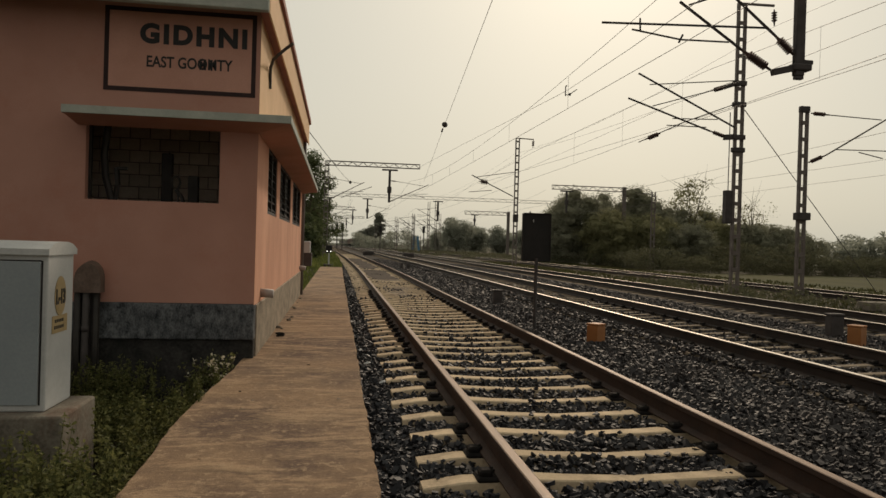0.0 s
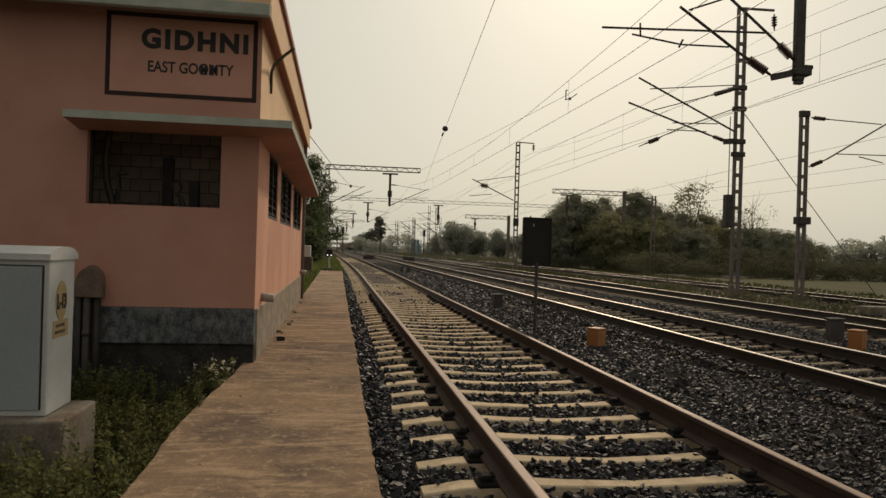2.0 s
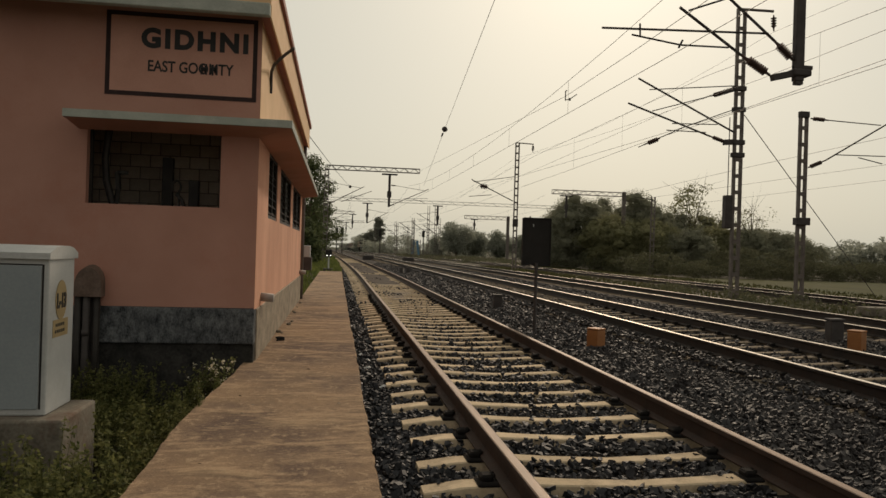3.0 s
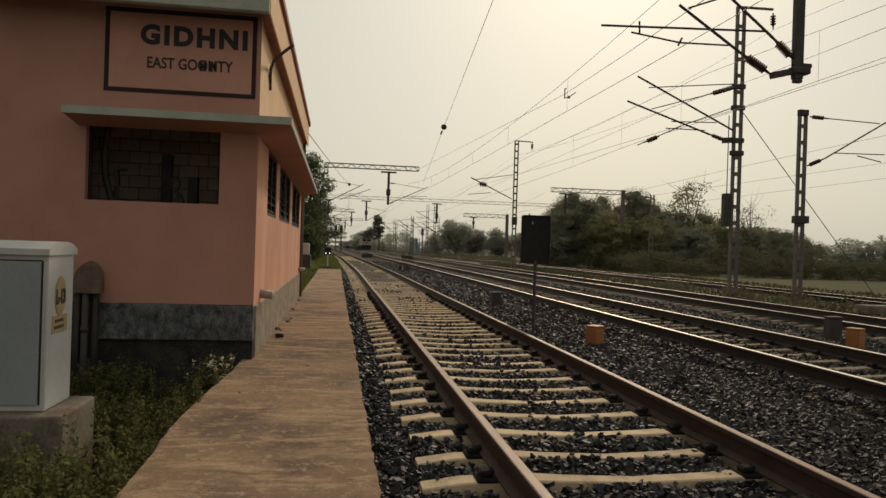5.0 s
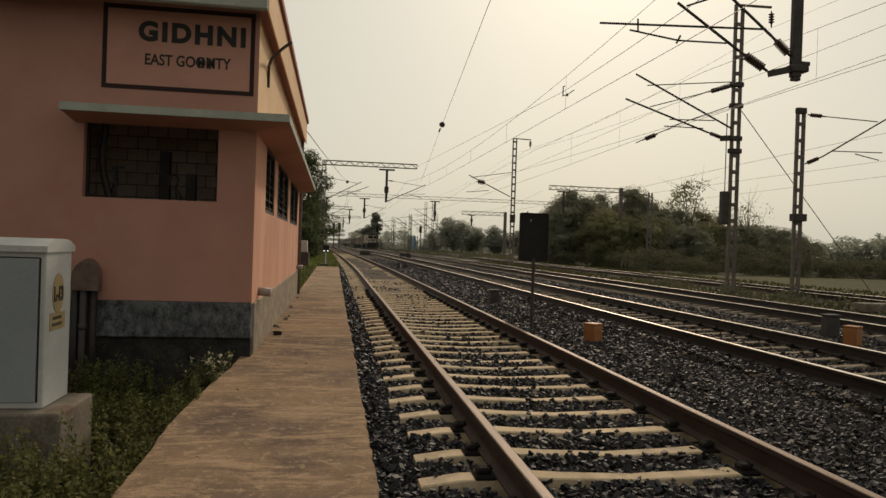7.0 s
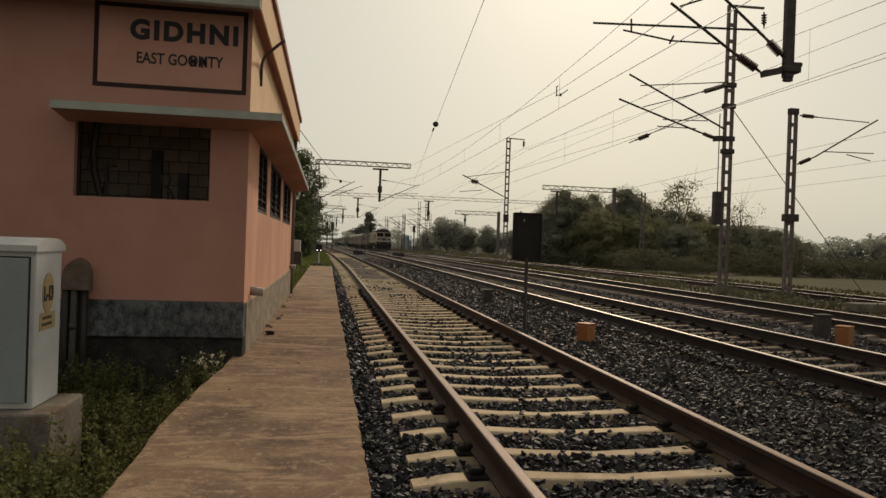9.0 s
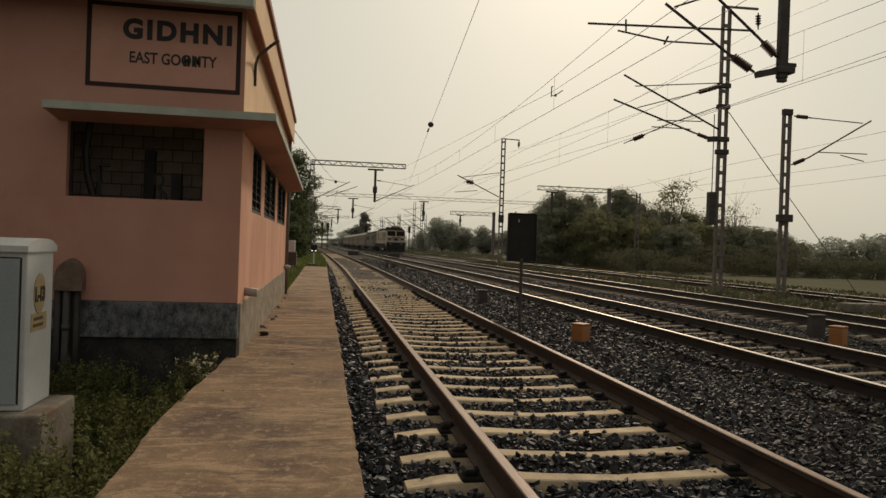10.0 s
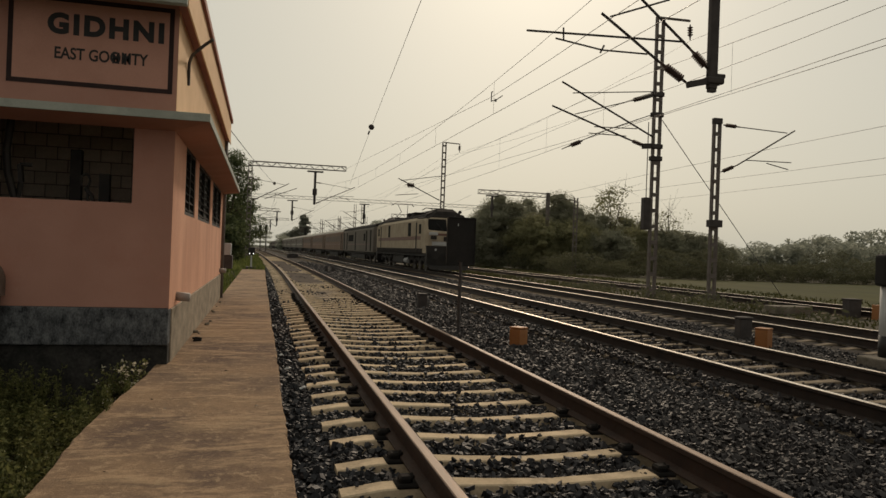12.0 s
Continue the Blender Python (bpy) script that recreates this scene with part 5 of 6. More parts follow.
    part("splice", Mesh().line([(8.47, 27.0, 7.12), (8.47, 27.0, 7.50), (8.53, 27.0, 7.52)], 0.022, 5).line([(8.47, 27.0, 7.16), (8.62, 27.0, 7.18), (8.92, 27.0, 7.40)], 0.018, 5).soft(8.60, 8.68, 26.97, 27.03, 7.14, 7.24, 0.01, 1), DARK_STEEL, w, "bent wire clamp")
    wire_thing("feeder_wire", "thin feeder wire along the mast tops", hang((16.2, -15, 9.4), (16.2, 25.7, 9.95), 0.3) + hang((16.2, 25.7, 9.95), (16.78, 62.5, 10.1), 0.5) + hang((16.78, 62.5, 10.1), (18.4, 150, 10.2), 0.9), 0.007)
    w = wire_thing("anchor_wire", "slack anchor wire with a round weight", hang((3.6, 14.0, 8.2), (5.82, 41, 8.13), 0.0, 4) + hang((5.82, 41, 8.13), (8.05, 70, 7.39), 0.0, 4), 0.009)
    part("wire_weight", Mesh().disc([(0.03, -0.15), (0.12, -0.12), (0.17, 0), (0.12, 0.12), (0.03, 0.15)], 12, pose(5.82, 41, 8.13, 80)), DARK_STEEL, w, "round dark weight", smooth=True)
    part("wire_clip", Mesh().tube((5.65, 41, 7.7), (5.72, 41, 7.9), 0.05), DARK_STEEL, w)
    w = wire_thing("anchor_wire", "thin wire running down behind the cabin", hang((-1.04, 20.5, 4.5), (1.01, 70, 7.04), 0.1, 6), 0.014)
    part("wire_weight", Mesh().disc([(0.04, -0.15), (0.12, -0.08), (0.13, 0.07), (0.04, 0.15)], 10, pose(1.01, 70, 7.04)), DARK_STEEL, w, smooth=True)


# ---- plants ----
def leaf_cloud(rng, centres, spread, per, size, flat=0.35, outward=False):
    """Small leaf blades scattered round many centres."""
    c = np.repeat(np.asarray(centres, float), per, axis=0)
    n = len(c)
    p = rng.normal(0, 1, (n, 3))
    p *= (rng.random((n, 1)) ** (0.22 if outward else 0.45) * (1.6 if outward else 1.75)) / np.linalg.norm(p, axis=1, keepdims=True)
    face = p / np.linalg.norm(p, axis=1, keepdims=True) + rng.normal(0, 0.45, (n, 3)) + (0, 0, 0.25)
    p = c + p * np.asarray(spread)
    a = np.cross(face, rng.normal(size=(n, 3))) if outward else rng.normal(size=(n, 3))
    a[:, 2] *= 0.7
    a /= np.linalg.norm(a, axis=1, keepdims=True)
    b = np.cross(a, face if outward else rng.normal(size=(n, 3)))
    b /= np.linalg.norm(b, axis=1, keepdims=True)
    s = rng.uniform(0.6, 1.3, (n, 1)) * size
    v = np.stack([p - a * s, p + b * s * flat, p + a * s, p - b * s * flat], 1).reshape(-1, 3)
    return v, np.arange(n * 4).reshape(-1, 4)


def cloud_mesh(name, v, f, material):
    me = bpy.data.meshes.new(name)
    me.vertices.add(len(v))
    me.vertices.foreach_set("co", np.ascontiguousarray(v, np.float32).reshape(-1))
    me.loops.add(f.size)
    me.loops.foreach_set("vertex_index", f.reshape(-1).astype(np.int32))
    me.polygons.add(len(f))
    me.polygons.foreach_set("loop_start", np.arange(0, f.size, f.shape[1], dtype=np.int32))
    me.update(calc_edges=True)
    me.materials.append(material)
    return me


G = (1 + 5 ** 0.5) / 2
HEART = np.array([(-1, G, 0), (1, G, 0), (-1, -G, 0), (1, -G, 0), (0, -1, G), (0, 1, G), (0, -1, -G), (0, 1, -G), (G, 0, -1), (G, 0, 1), (-G, 0, -1), (-G, 0, 1)]) / math.hypot(1, G)
HEART_FACES = [(0, 11, 5), (0, 5, 1), (0, 1, 7), (0, 7, 10), (0, 10, 11), (1, 5, 9), (5, 11, 4), (11, 10, 2), (10, 7, 6), (7, 1, 8), (3, 9, 4), (3, 4, 2), (3, 2, 6), (3, 6, 8), (3, 8, 9), (4, 9, 5), (2, 4, 11), (6, 2, 10), (8, 6, 7), (9, 8, 1)]


def tree(x, y, z, height, spread, material, label, seed, clumps=60, per=45, size=0.22, base=0.25, open_top=False):
    """A tree: forked trunk, limbs out to the clumps, and leaves round each clump."""
    rng = np.random.default_rng(seed)
    root = thing("tree", label, "tree", "", at=pose(x, y, z))
    m = Mesh()
    r0 = 0.018 * height + 0.06
    fork = height * rng.uniform(0.28, 0.38)
    m.tube((0, 0, -0.3), (rng.normal(0, 0.1), rng.normal(0, 0.1), fork), r0, 8, r0 * 0.7)
    centres = []
    while len(centres) < clumps:
        q = rng.uniform(-1, 1, 3)
        if np.linalg.norm(q) > 1 or np.linalg.norm(q) < 0.35:
            continue
        wob = 0.8 + 0.35 * math.sin(3.1 * math.atan2(q[1], q[0]) + seed) * (0.4 + abs(q[2]))
        centres.append((q[0] * spread * wob, q[1] * spread * wob, height * (base + (1 - base) * (q[2] * 0.5 + 0.5)) * (0.93 + 0.07 * rng.random())))
    top = Vector((0, 0, fork))
    for c in centres[:: max(1, clumps // 14)]:
        mid = top.lerp(Vector(c), 0.5) + Vector((0, 0, 0.06 * height))
        m.tube(top, mid, r0 * 0.4, 6, r0 * 0.22).tube(mid, c, r0 * 0.22, 5, r0 * 0.06)
        if open_top:
            for _ in range(5):
                tip = Vector(c) + Vector(rng.normal(0, 0.10 * height, 3)) + Vector((0, 0, 0.07 * height))
                m.tube(c, tip, r0 * 0.09, 4, r0 * 0.02)
    part("trunk", m, BARK, root, "bare grey-brown limbs" if open_top else "")
    k = min(0.11 * height, 0.21 * spread + 0.1) if not open_top else 0.055 * height
    v, f = leaf_cloud(rng, centres, (k * 1.15, k * 1.15, k * 0.8), per, size, 0.42, True)
    crown = part("crown", cloud_mesh("crown", v, f, material), material, root)
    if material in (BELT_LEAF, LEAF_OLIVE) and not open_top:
        # solid leaf-coloured lumps that close the dark gaps in each clump
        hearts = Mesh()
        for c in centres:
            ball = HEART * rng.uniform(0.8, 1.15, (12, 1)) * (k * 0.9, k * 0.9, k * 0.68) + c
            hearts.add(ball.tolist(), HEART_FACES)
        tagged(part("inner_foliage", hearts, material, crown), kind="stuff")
    return root


def build_trees():
    dark, olive = "dense dark green tree in the belt beyond the tracks", "olive tree with a sparse airy crown"
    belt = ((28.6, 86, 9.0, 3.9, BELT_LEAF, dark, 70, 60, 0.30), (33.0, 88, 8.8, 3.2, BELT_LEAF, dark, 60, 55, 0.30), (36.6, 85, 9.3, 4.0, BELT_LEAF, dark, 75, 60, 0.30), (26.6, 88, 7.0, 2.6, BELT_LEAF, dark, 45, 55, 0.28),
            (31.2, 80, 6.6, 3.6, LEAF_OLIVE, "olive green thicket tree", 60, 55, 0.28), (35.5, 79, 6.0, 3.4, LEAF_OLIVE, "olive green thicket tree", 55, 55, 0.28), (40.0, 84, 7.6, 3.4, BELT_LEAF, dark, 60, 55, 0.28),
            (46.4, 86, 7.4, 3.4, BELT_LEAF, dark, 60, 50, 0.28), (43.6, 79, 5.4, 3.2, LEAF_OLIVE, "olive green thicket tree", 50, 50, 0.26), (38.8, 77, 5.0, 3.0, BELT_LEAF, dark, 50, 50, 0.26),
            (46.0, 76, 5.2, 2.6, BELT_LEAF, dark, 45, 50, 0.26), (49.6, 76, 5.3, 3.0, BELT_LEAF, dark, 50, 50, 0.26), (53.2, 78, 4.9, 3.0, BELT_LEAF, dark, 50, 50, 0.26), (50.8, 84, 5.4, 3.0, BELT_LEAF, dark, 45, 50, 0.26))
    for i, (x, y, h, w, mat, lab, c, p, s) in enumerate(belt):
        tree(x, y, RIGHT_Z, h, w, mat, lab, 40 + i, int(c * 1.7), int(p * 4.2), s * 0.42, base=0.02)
    tree(42.9, 84, RIGHT_Z, 11.4, 3.8, LEAF_OLIVE, olive, 71, 48, 24, 0.2, base=0.35, open_top=True)
    tree(46.6, 77, RIGHT_Z, 8.2, 2.6, LEAF_OLIVE, "nearly bare pale tree with thin twigs", 72, 60, 9, 0.13, base=0.5, open_top=True)
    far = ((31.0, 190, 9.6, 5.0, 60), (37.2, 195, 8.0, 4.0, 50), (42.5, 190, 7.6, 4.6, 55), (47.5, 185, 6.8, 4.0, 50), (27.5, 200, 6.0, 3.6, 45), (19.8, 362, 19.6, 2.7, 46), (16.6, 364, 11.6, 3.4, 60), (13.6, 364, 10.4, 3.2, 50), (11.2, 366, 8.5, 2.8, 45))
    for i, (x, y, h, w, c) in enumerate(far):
        tree(x, y, -0.6, h, w, LEAF_HAZY, "distant grey-green tree, paled to suggest haze", 90 + i, int(c * 1.3), 110, 0.017 * h + 0.13, base=0.05)
    for i, (x, y, h, w, c) in enumerate(((-3.1, 76, 12.2, 2.3, 80), (-2.2, 90, 8.6, 2.3, 60), (-6.0, 73, 12.4, 3.2, 80), (-2.4, 62, 4.2, 1.3, 36), (-2.1, 52, 3.0, 1.0, 26))):
        tree(x, y, -0.5, h, w, LEAF, "dark leafy tree beside the line behind the cabin", 120 + i, int(c * 1.1), 110, 0.15, base=0.06)
    # far woods and scrub
    rng = np.random.default_rng(77)
    cs = []
    for x in np.arange(48, 260, 1.5):
        d = 128 + 25 * math.sin(x * 0.05) + rng.uniform(-8, 8)
        h = 5.2 + 1.3 * math.sin(x * 0.21) + 0.9 * math.sin(x * 0.53 + 1) + rng.uniform(-0.4, 0.4)
        cs += [(x, d, RIGHT_Z + h * f) for f in (0.08, 0.3, 0.55, 0.78, 0.95)]
    for x in np.arange(6, 60, 1.5):
        d = 262 + rng.uniform(-15, 15)
        h = 5.0 + 1.6 * math.sin(x * 0.4) + rng.uniform(-0.6, 0.6)
        cs += [(x * 1.1, d, -0.6 + h * f) for f in (0.08, 0.35, 0.65, 0.92)]
    for x in np.arange(-60, 4, 2.2):
        d = 420 + rng.uniform(-20, 20)
        cs += [(x, d, -0.6 + 9 * f) for f in (0.1, 0.4, 0.7, 0.95)]
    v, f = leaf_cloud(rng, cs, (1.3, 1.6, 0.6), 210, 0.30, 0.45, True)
    tagged(part("distant_woods", cloud_mesh("distant_woods", v, f, LEAF_HAZY), LEAF_HAZY), "line of far trees and scrub, paled to suggest haze", "woods", kind="stuff")
    for i, (x, y, h) in enumerate(((130.5, 139, 7.6), (137.0, 140, 8.4), (113.0, 138, 6.4))):
        root = thing("palm_tree", "far palm standing above the tree line", "palm tree", "far palms", at=pose(x, y, RIGHT_Z))
        part("trunk", Mesh().tube((0, 0, -0.3), (0.2, 0, h), 0.25, 7, 0.18), BARK, root)
        g = np.random.default_rng(i)
        fr = Mesh()
        for a in range(22):
            az, el = g.uniform(0, 6.28), g.uniform(-0.5, 1.3)
            d = Vector((math.cos(az) * math.cos(el), math.sin(az) * math.cos(el), math.sin(el)))
            side = d.cross(Vector((0, 0, 1))).normalized() * 0.22
            o = Vector((0.2, 0, h))
            mid, tip = o + d * 1.0 + Vector((0, 0, 0.1)), o + d * 1.7 - Vector((0, 0, 0.3))
            fr.add([o - side * 0.3, o + side * 0.3, mid + side, mid - side, tip], [(0, 1, 2, 3), (3, 2, 4)])
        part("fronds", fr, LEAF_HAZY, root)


def build_weeds():
    rng = np.random.default_rng(31)
    stems, vs, fs, k = Mesh(), [], [], 0
    plants = []
    for i in range(560):
        x, y = rng.uniform(-4.2, -1.17), rng.uniform(2.6, 8.6)
        if i > 430:
            x, y = rng.uniform(-3.8, -1.2), rng.uniform(3.6, 5.0)
        if -3.5 < x < -1.8 and 5.4 < y < 6.35:
            continue
        front = y < 5.4
        plants.append((x, y, (rng.uniform(0.45, 0.78) if i > 430 else rng.uniform(0.40, 0.75)) if front else rng.uniform(0.30, 0.72), rng.uniform(0.08, 0.18)))
    for x, y, h, w in plants:
        for _ in range(7):
            az = rng.uniform(0, 6.28)
            tip = Vector((x + w * math.cos(az), y + w * math.sin(az), LEFT_Z + h * rng.uniform(0.7, 1.15)))
            tip.x = min(tip.x, -1.13)
            base = Vector((x, y, LEFT_Z - 0.02))
            stems.tube(base, tip, 0.004, 3, 0.002)
            pts = [tuple(base.lerp(tip, f)) for f in (0.35, 0.5, 0.62, 0.74, 0.84, 0.93, 1.0)]
            v, f = leaf_cloud(rng, pts, (0.022, 0.022, 0.020), 5, 0.021, 0.45)
            v[:, 0] = np.minimum(v[:, 0], -1.12)
            vs.append(v)
            fs.append(f + k)
            k += len(v)
    ob = tagged(part("weeds", cloud_mesh("weeds", np.concatenate(vs), np.concatenate(fs), WEED), WEED), "rank green weeds below the walkway", "weeds", kind="stuff")
    tagged(part("stems", stems, WEED, ob), kind="stuff")
    # a dry bush with pale tips by the cabin's corner
    bush = thing("flowering_bush", "straggly bush with pale dry flower tips", "bush", at=pose(-1.24, 7.95, LEFT_Z))
    st, tips = Mesh(), []
    for _ in range(90):
        az, r = rng.uniform(0, 6.28), abs(rng.normal(0, 0.16))
        tip = Vector((min(r * math.cos(az) * 1.2, 0.16), r * math.sin(az), rng.uniform(0.42, 0.84)))
        st.tube((0.3 * tip.x, 0.3 * tip.y, 0), tip, 0.005, 3, 0.002)
        tips.append(tuple(tip))
    tagged(part("twig_cluster", st, BARK, bush), kind="stuff")
    low = [(x * f, y * f, z * f) for x, y, z in tips for f in (0.6, 0.8, 1.0)]
    v, f = leaf_cloud(rng, low, (0.04, 0.04, 0.05), 8, 0.019, 0.5)
    part("leaves", cloud_mesh("leaves", v, f, WEED), WEED, bush)
    v, f = leaf_cloud(rng, tips[::2], (0.018, 0.018, 0.018), 6, 0.015, 0.8)
    tagged(part("flowers", cloud_mesh("flowers", v, f, FLOWER), FLOWER, bush), kind="stuff")
    tagged(part("stone", Mesh().soft(-0.13, 0.13, -0.1, 0.1, -0.08, 0.07, 0.05, 2), FOOTING, at=pose(-1.5, 7.35, LEFT_Z + 0.07, 8, 6, 20)), "pale broken stone among the weeds", "stone")
    # grass past the walkway and along the far tracks
    blades = []
    for _ in range(5200):
        y = rng.uniform(20, 75) if rng.random() < 0.6 else rng.uniform(40, 110)
        x = rng.uniform(-3.2, -1.0) + bend(y) if y < 41 else rng.uniform(-3.5, 0.35) + bend(y)
        blades.append((x, y, bed_height(x, y), rng.uniform(0.12, 0.4)))
    greens = len(blades)
    for _ in range(4500):
        x, y = rng.uniform(13.6, 17.9), rng.uniform(12, 75)
        blades.append((x + bend(y), y, BED_Z - 0.02, rng.uniform(0.02, 0.10) if abs(x - 15.9) > 1.1 else rng.uniform(0.04, 0.2)))
    for _ in range(6000):
        x, y = rng.uniform(21.0, 27.5), rng.uniform(14, 100)
        blades.append((x + bend(y), y, BED_Z - 0.12, rng.uniform(0.05, 0.18)))
    b = np.array(blades)
    n = len(b)
    az = rng.uniform(0, 6.28, n)
    w, lean = 0.012 + 0.0012 * b[:, 1], rng.normal(0, 0.35, (n, 2))
    side = np.stack([np.cos(az) * w, np.sin(az) * w, 0 * w], 1)
    foot = b[:, :3]
    tip = foot + np.stack([lean[:, 0] * b[:, 3], lean[:, 1] * b[:, 3], b[:, 3]], 1)
    v = np.stack([foot - side, foot + side, tip], 1).reshape(-1, 3)
    tri = np.arange(n * 3).reshape(-1, 3)
    tagged(part("grass", cloud_mesh("grass", v[: greens * 3], tri[:greens], GREEN_GRASS), GREEN_GRASS), "fresh green grass beside the near track", "grass", kind="stuff")
    tagged(part("grass", cloud_mesh("grass", v[greens * 3:], tri[: n - greens], GRASS), GRASS), "tufts of dry grass along the tracks", "grass", kind="stuff")
    # low shrubs at the foot of the tree belt and beside the far track
    cs = []
    for x in np.arange(24, 84, 0.13):
        far = 84 - 16 * min(1, (x - 25) / 11) - 4 * min(1, max(0, x - 36) / 3)
        cs.append((x, far + rng.uniform(-2.5, 2.5), RIGHT_Z + rng.uniform(0.05, 1.5 + 0.5 * math.sin(x * 0.7) + 0.4 * math.sin(x * 1.9))))
    cs += [(x, 63 + rng.uniform(-2, 3), RIGHT_Z + rng.uniform(0.05, 2.2 + 0.7 * math.sin(x * 0.35) + 0.4 * math.sin(x * 0.9))) for x in np.arange(26, 96, 0.07)]
    cs += [(rng.uniform(14.5, 34) + bend(90 + 2 * i % 110), 90 + 2 * i % 110 + rng.uniform(-3, 3), BED_Z + rng.uniform(-0.15, 0.25)) for i in range(420)]
    cs += [(rng.uniform(13.8, 17.6), rng.uniform(16, 34), -0.28 + rng.uniform(0, 0.12)) for _ in range(26)]
    v, f = leaf_cloud(rng, cs, (0.4, 0.4, 0.2), 70, 0.10)
    tagged(part("scrub", cloud_mesh("scrub", v, f, SCRUB), SCRUB), "low dark scrub beside the far tracks", "scrub", kind="stuff")


def build_clutter():
    rng = random.Random(4)
    coil = [(0.055 * math.cos(q) * (1 + 0.3 * math.sin(1.7 * q)), 0.05 * math.sin(q), 0.016 + 0.02 * abs(math.sin(0.9 * q))) for q in np.linspace(0, 11, 34)]
    tagged(part("strap_coil", Mesh().line(coil, 0.013, 6).line([coil[0], (0.02, -0.08, 0.014), (-0.09, -0.09, 0.012)], 0.013, 6), CLIP, at=pose(-0.80, 10.95, -0.150, 0, 0, 25)), "dark coil of old rubber strap lying on the walkway", "strap")
    for i in range(10):
        q = rng.uniform(0.005, 0.012)
        chip = Mesh().add([(-q * 2.2, -q * 0.6, 0), (q * 1.4, -q * 0.9, 0), (q * 2.0, q * 0.5, 0), (-q * 0.8, q * 0.8, 0), (-q * 0.6, 0, q * 0.6), (q * 0.8, -q * 0.1, q * 0.5)], [(0, 1, 5, 4), (1, 2, 5), (2, 3, 4, 5), (3, 0, 4), (0, 3, 2, 1)])
        tagged(part("chip", chip, FOOTING if i % 3 else CLIP, at=pose(rng.uniform(-0.95, 0.2), rng.uniform(3.6, 9.0), -0.149, 0, 0, rng.uniform(0, 180))), "small chip of dirt on the walkway", "debris", "dirt chips")
    for i in range(9):
        s = rng.uniform(0.015, 0.04)
        tagged(part("rubble", Mesh().soft(-s, s, -s * 0.8, s * 0.8, -0.005, s, s * 0.3, 1), FOOTING, at=pose(rng.uniform(-0.92, -0.75), rng.uniform(11.5, 18), -0.15, 0, 0, rng.uniform(0, 90))), "crumb of broken plaster by the wall", "rubble", "plaster crumbs")
    for x, y, a in ((0.39, 8.8, 20), (0.34, 9.9, 70), (0.42, 9.4, 130), (0.50, 7.6, 40)):
        m = Mesh().add([(-0.045, -0.012, 0), (0.045, -0.016, 0.012), (0.04, 0.016, 0.02), (-0.04, 0.014, 0.008), (0, 0, 0.028)], [(0, 1, 4), (1, 2, 4), (2, 3, 4), (3, 0, 4), (0, 3, 2, 1)])
        tagged(part("litter", m, BOX_GREY, at=pose(x, y, -0.205, 0, 0, a)), "scrap of white plastic on the stones", "litter", "white litter")
    # blue sheet shelter and dark colour-light signals far ahead
    blue = surface("blue_tarpaulin", (0.06, 0.17, 0.30), (0.12, 0.28, 0.42), 0.6, scale=2, grain=20, bump=0.4)
    root = thing("tarpaulin_shelter", "small shelter hung with blue sheeting", "shelter", at=pose(20.1, 188, -0.6))
    part("sheet", Mesh().beam((-0.9, 0, 0.0), (-0.5, 0, 4.2), 0.7, 0.5), blue, root)
    part("sheet", Mesh().beam((0.8, 0, 0.2), (0.3, 0, 4.1), 0.7, 0.5), blue, root)
    for x in (-1.2, 1.2):
        part("pole", Mesh().tube((x, 0.3, -0.2), (x, 0.3, 4.3), 0.08), DARK_STEEL, root)
    for x, y, h in ((1.75, 150.0, 4.6), (0.6, 175.0, 5.2), (10.6, 170.0, 4.8), (21.0, 172.0, 5.0)):
        root = thing("colour_light_signal", "dark signal mast with a hooded head", "signal", "far signals", at=pose(x - 1.5 + 0.6, y, -0.5))
        part("post", Mesh().tube((0, 0, -0.3), (0, 0, h), 0.10, 8), DARK_STEEL, root)
        part("head", Mesh().soft(-0.3, 0.3, -0.2, 0.1, h - 0.3, h + 1.2, 0.06, 2), BLACK_BOARD, root)
        part("ladder", Mesh().tube((0.2, 0.2, 0), (0.2, 0.2, h), 0.03, 4), DARK_STEEL, root)


def build_point_machines():
    for x, y in ((4.6, 96.0), (5.0, 101.0), (9.0, 88.0)):
        root = thing("point_machine", "squat dark point machine beside the rails", "point machine", "point machines", at=pose(x + bend(y), y, -0.3))
        part("case", Mesh().soft(-0.7, 0.7, -0.35, 0.35, 0, 0.45, 0.05, 2), DARK_STEEL, root)
        part("lid", Mesh().soft(-0.62, 0.62, -0.3, 0.3, 0.451, 0.56, 0.05, 2), LOCO_GREY, root)
        part("rod", Mesh().tube((0.6, 0, 0.12), (1.6, 0, 0.12), 0.03, 6), DARK_STEEL, root)


LOCO_GREY = DARK_STEEL
build_near_portal()
build_point_machines()
build_masts()
build_wires()
build_trees()
build_weeds()
build_clutter()


# ---- the train ----
LOCO_CREAM = surface("cream_locomotive_paint", (0.36, 0.30, 0.22), (0.48, 0.41, 0.31), 0.9, scale=1.5, grain=30, bump=0.05, stain=(0.26, 0.22, 0.17), stain_scale=0.7, stain_amount=0.5)
LOCO_RED = surface("dull_red_stripe_paint", (0.13, 0.06, 0.042), (0.17, 0.08, 0.058), 0.5, scale=2, grain=30, bump=0.05)
LOCO_DARK = surface("sooty_underframe", (0.014, 0.013, 0.012), (0.032, 0.028, 0.025), 0.8, scale=3, grain=30, bump=0.3)
ROOF_GREY = surface("sooty_roof_paint", (0.020, 0.018, 0.017), (0.042, 0.037, 0.034), 0.9, scale=2, grain=20, bump=0.1)
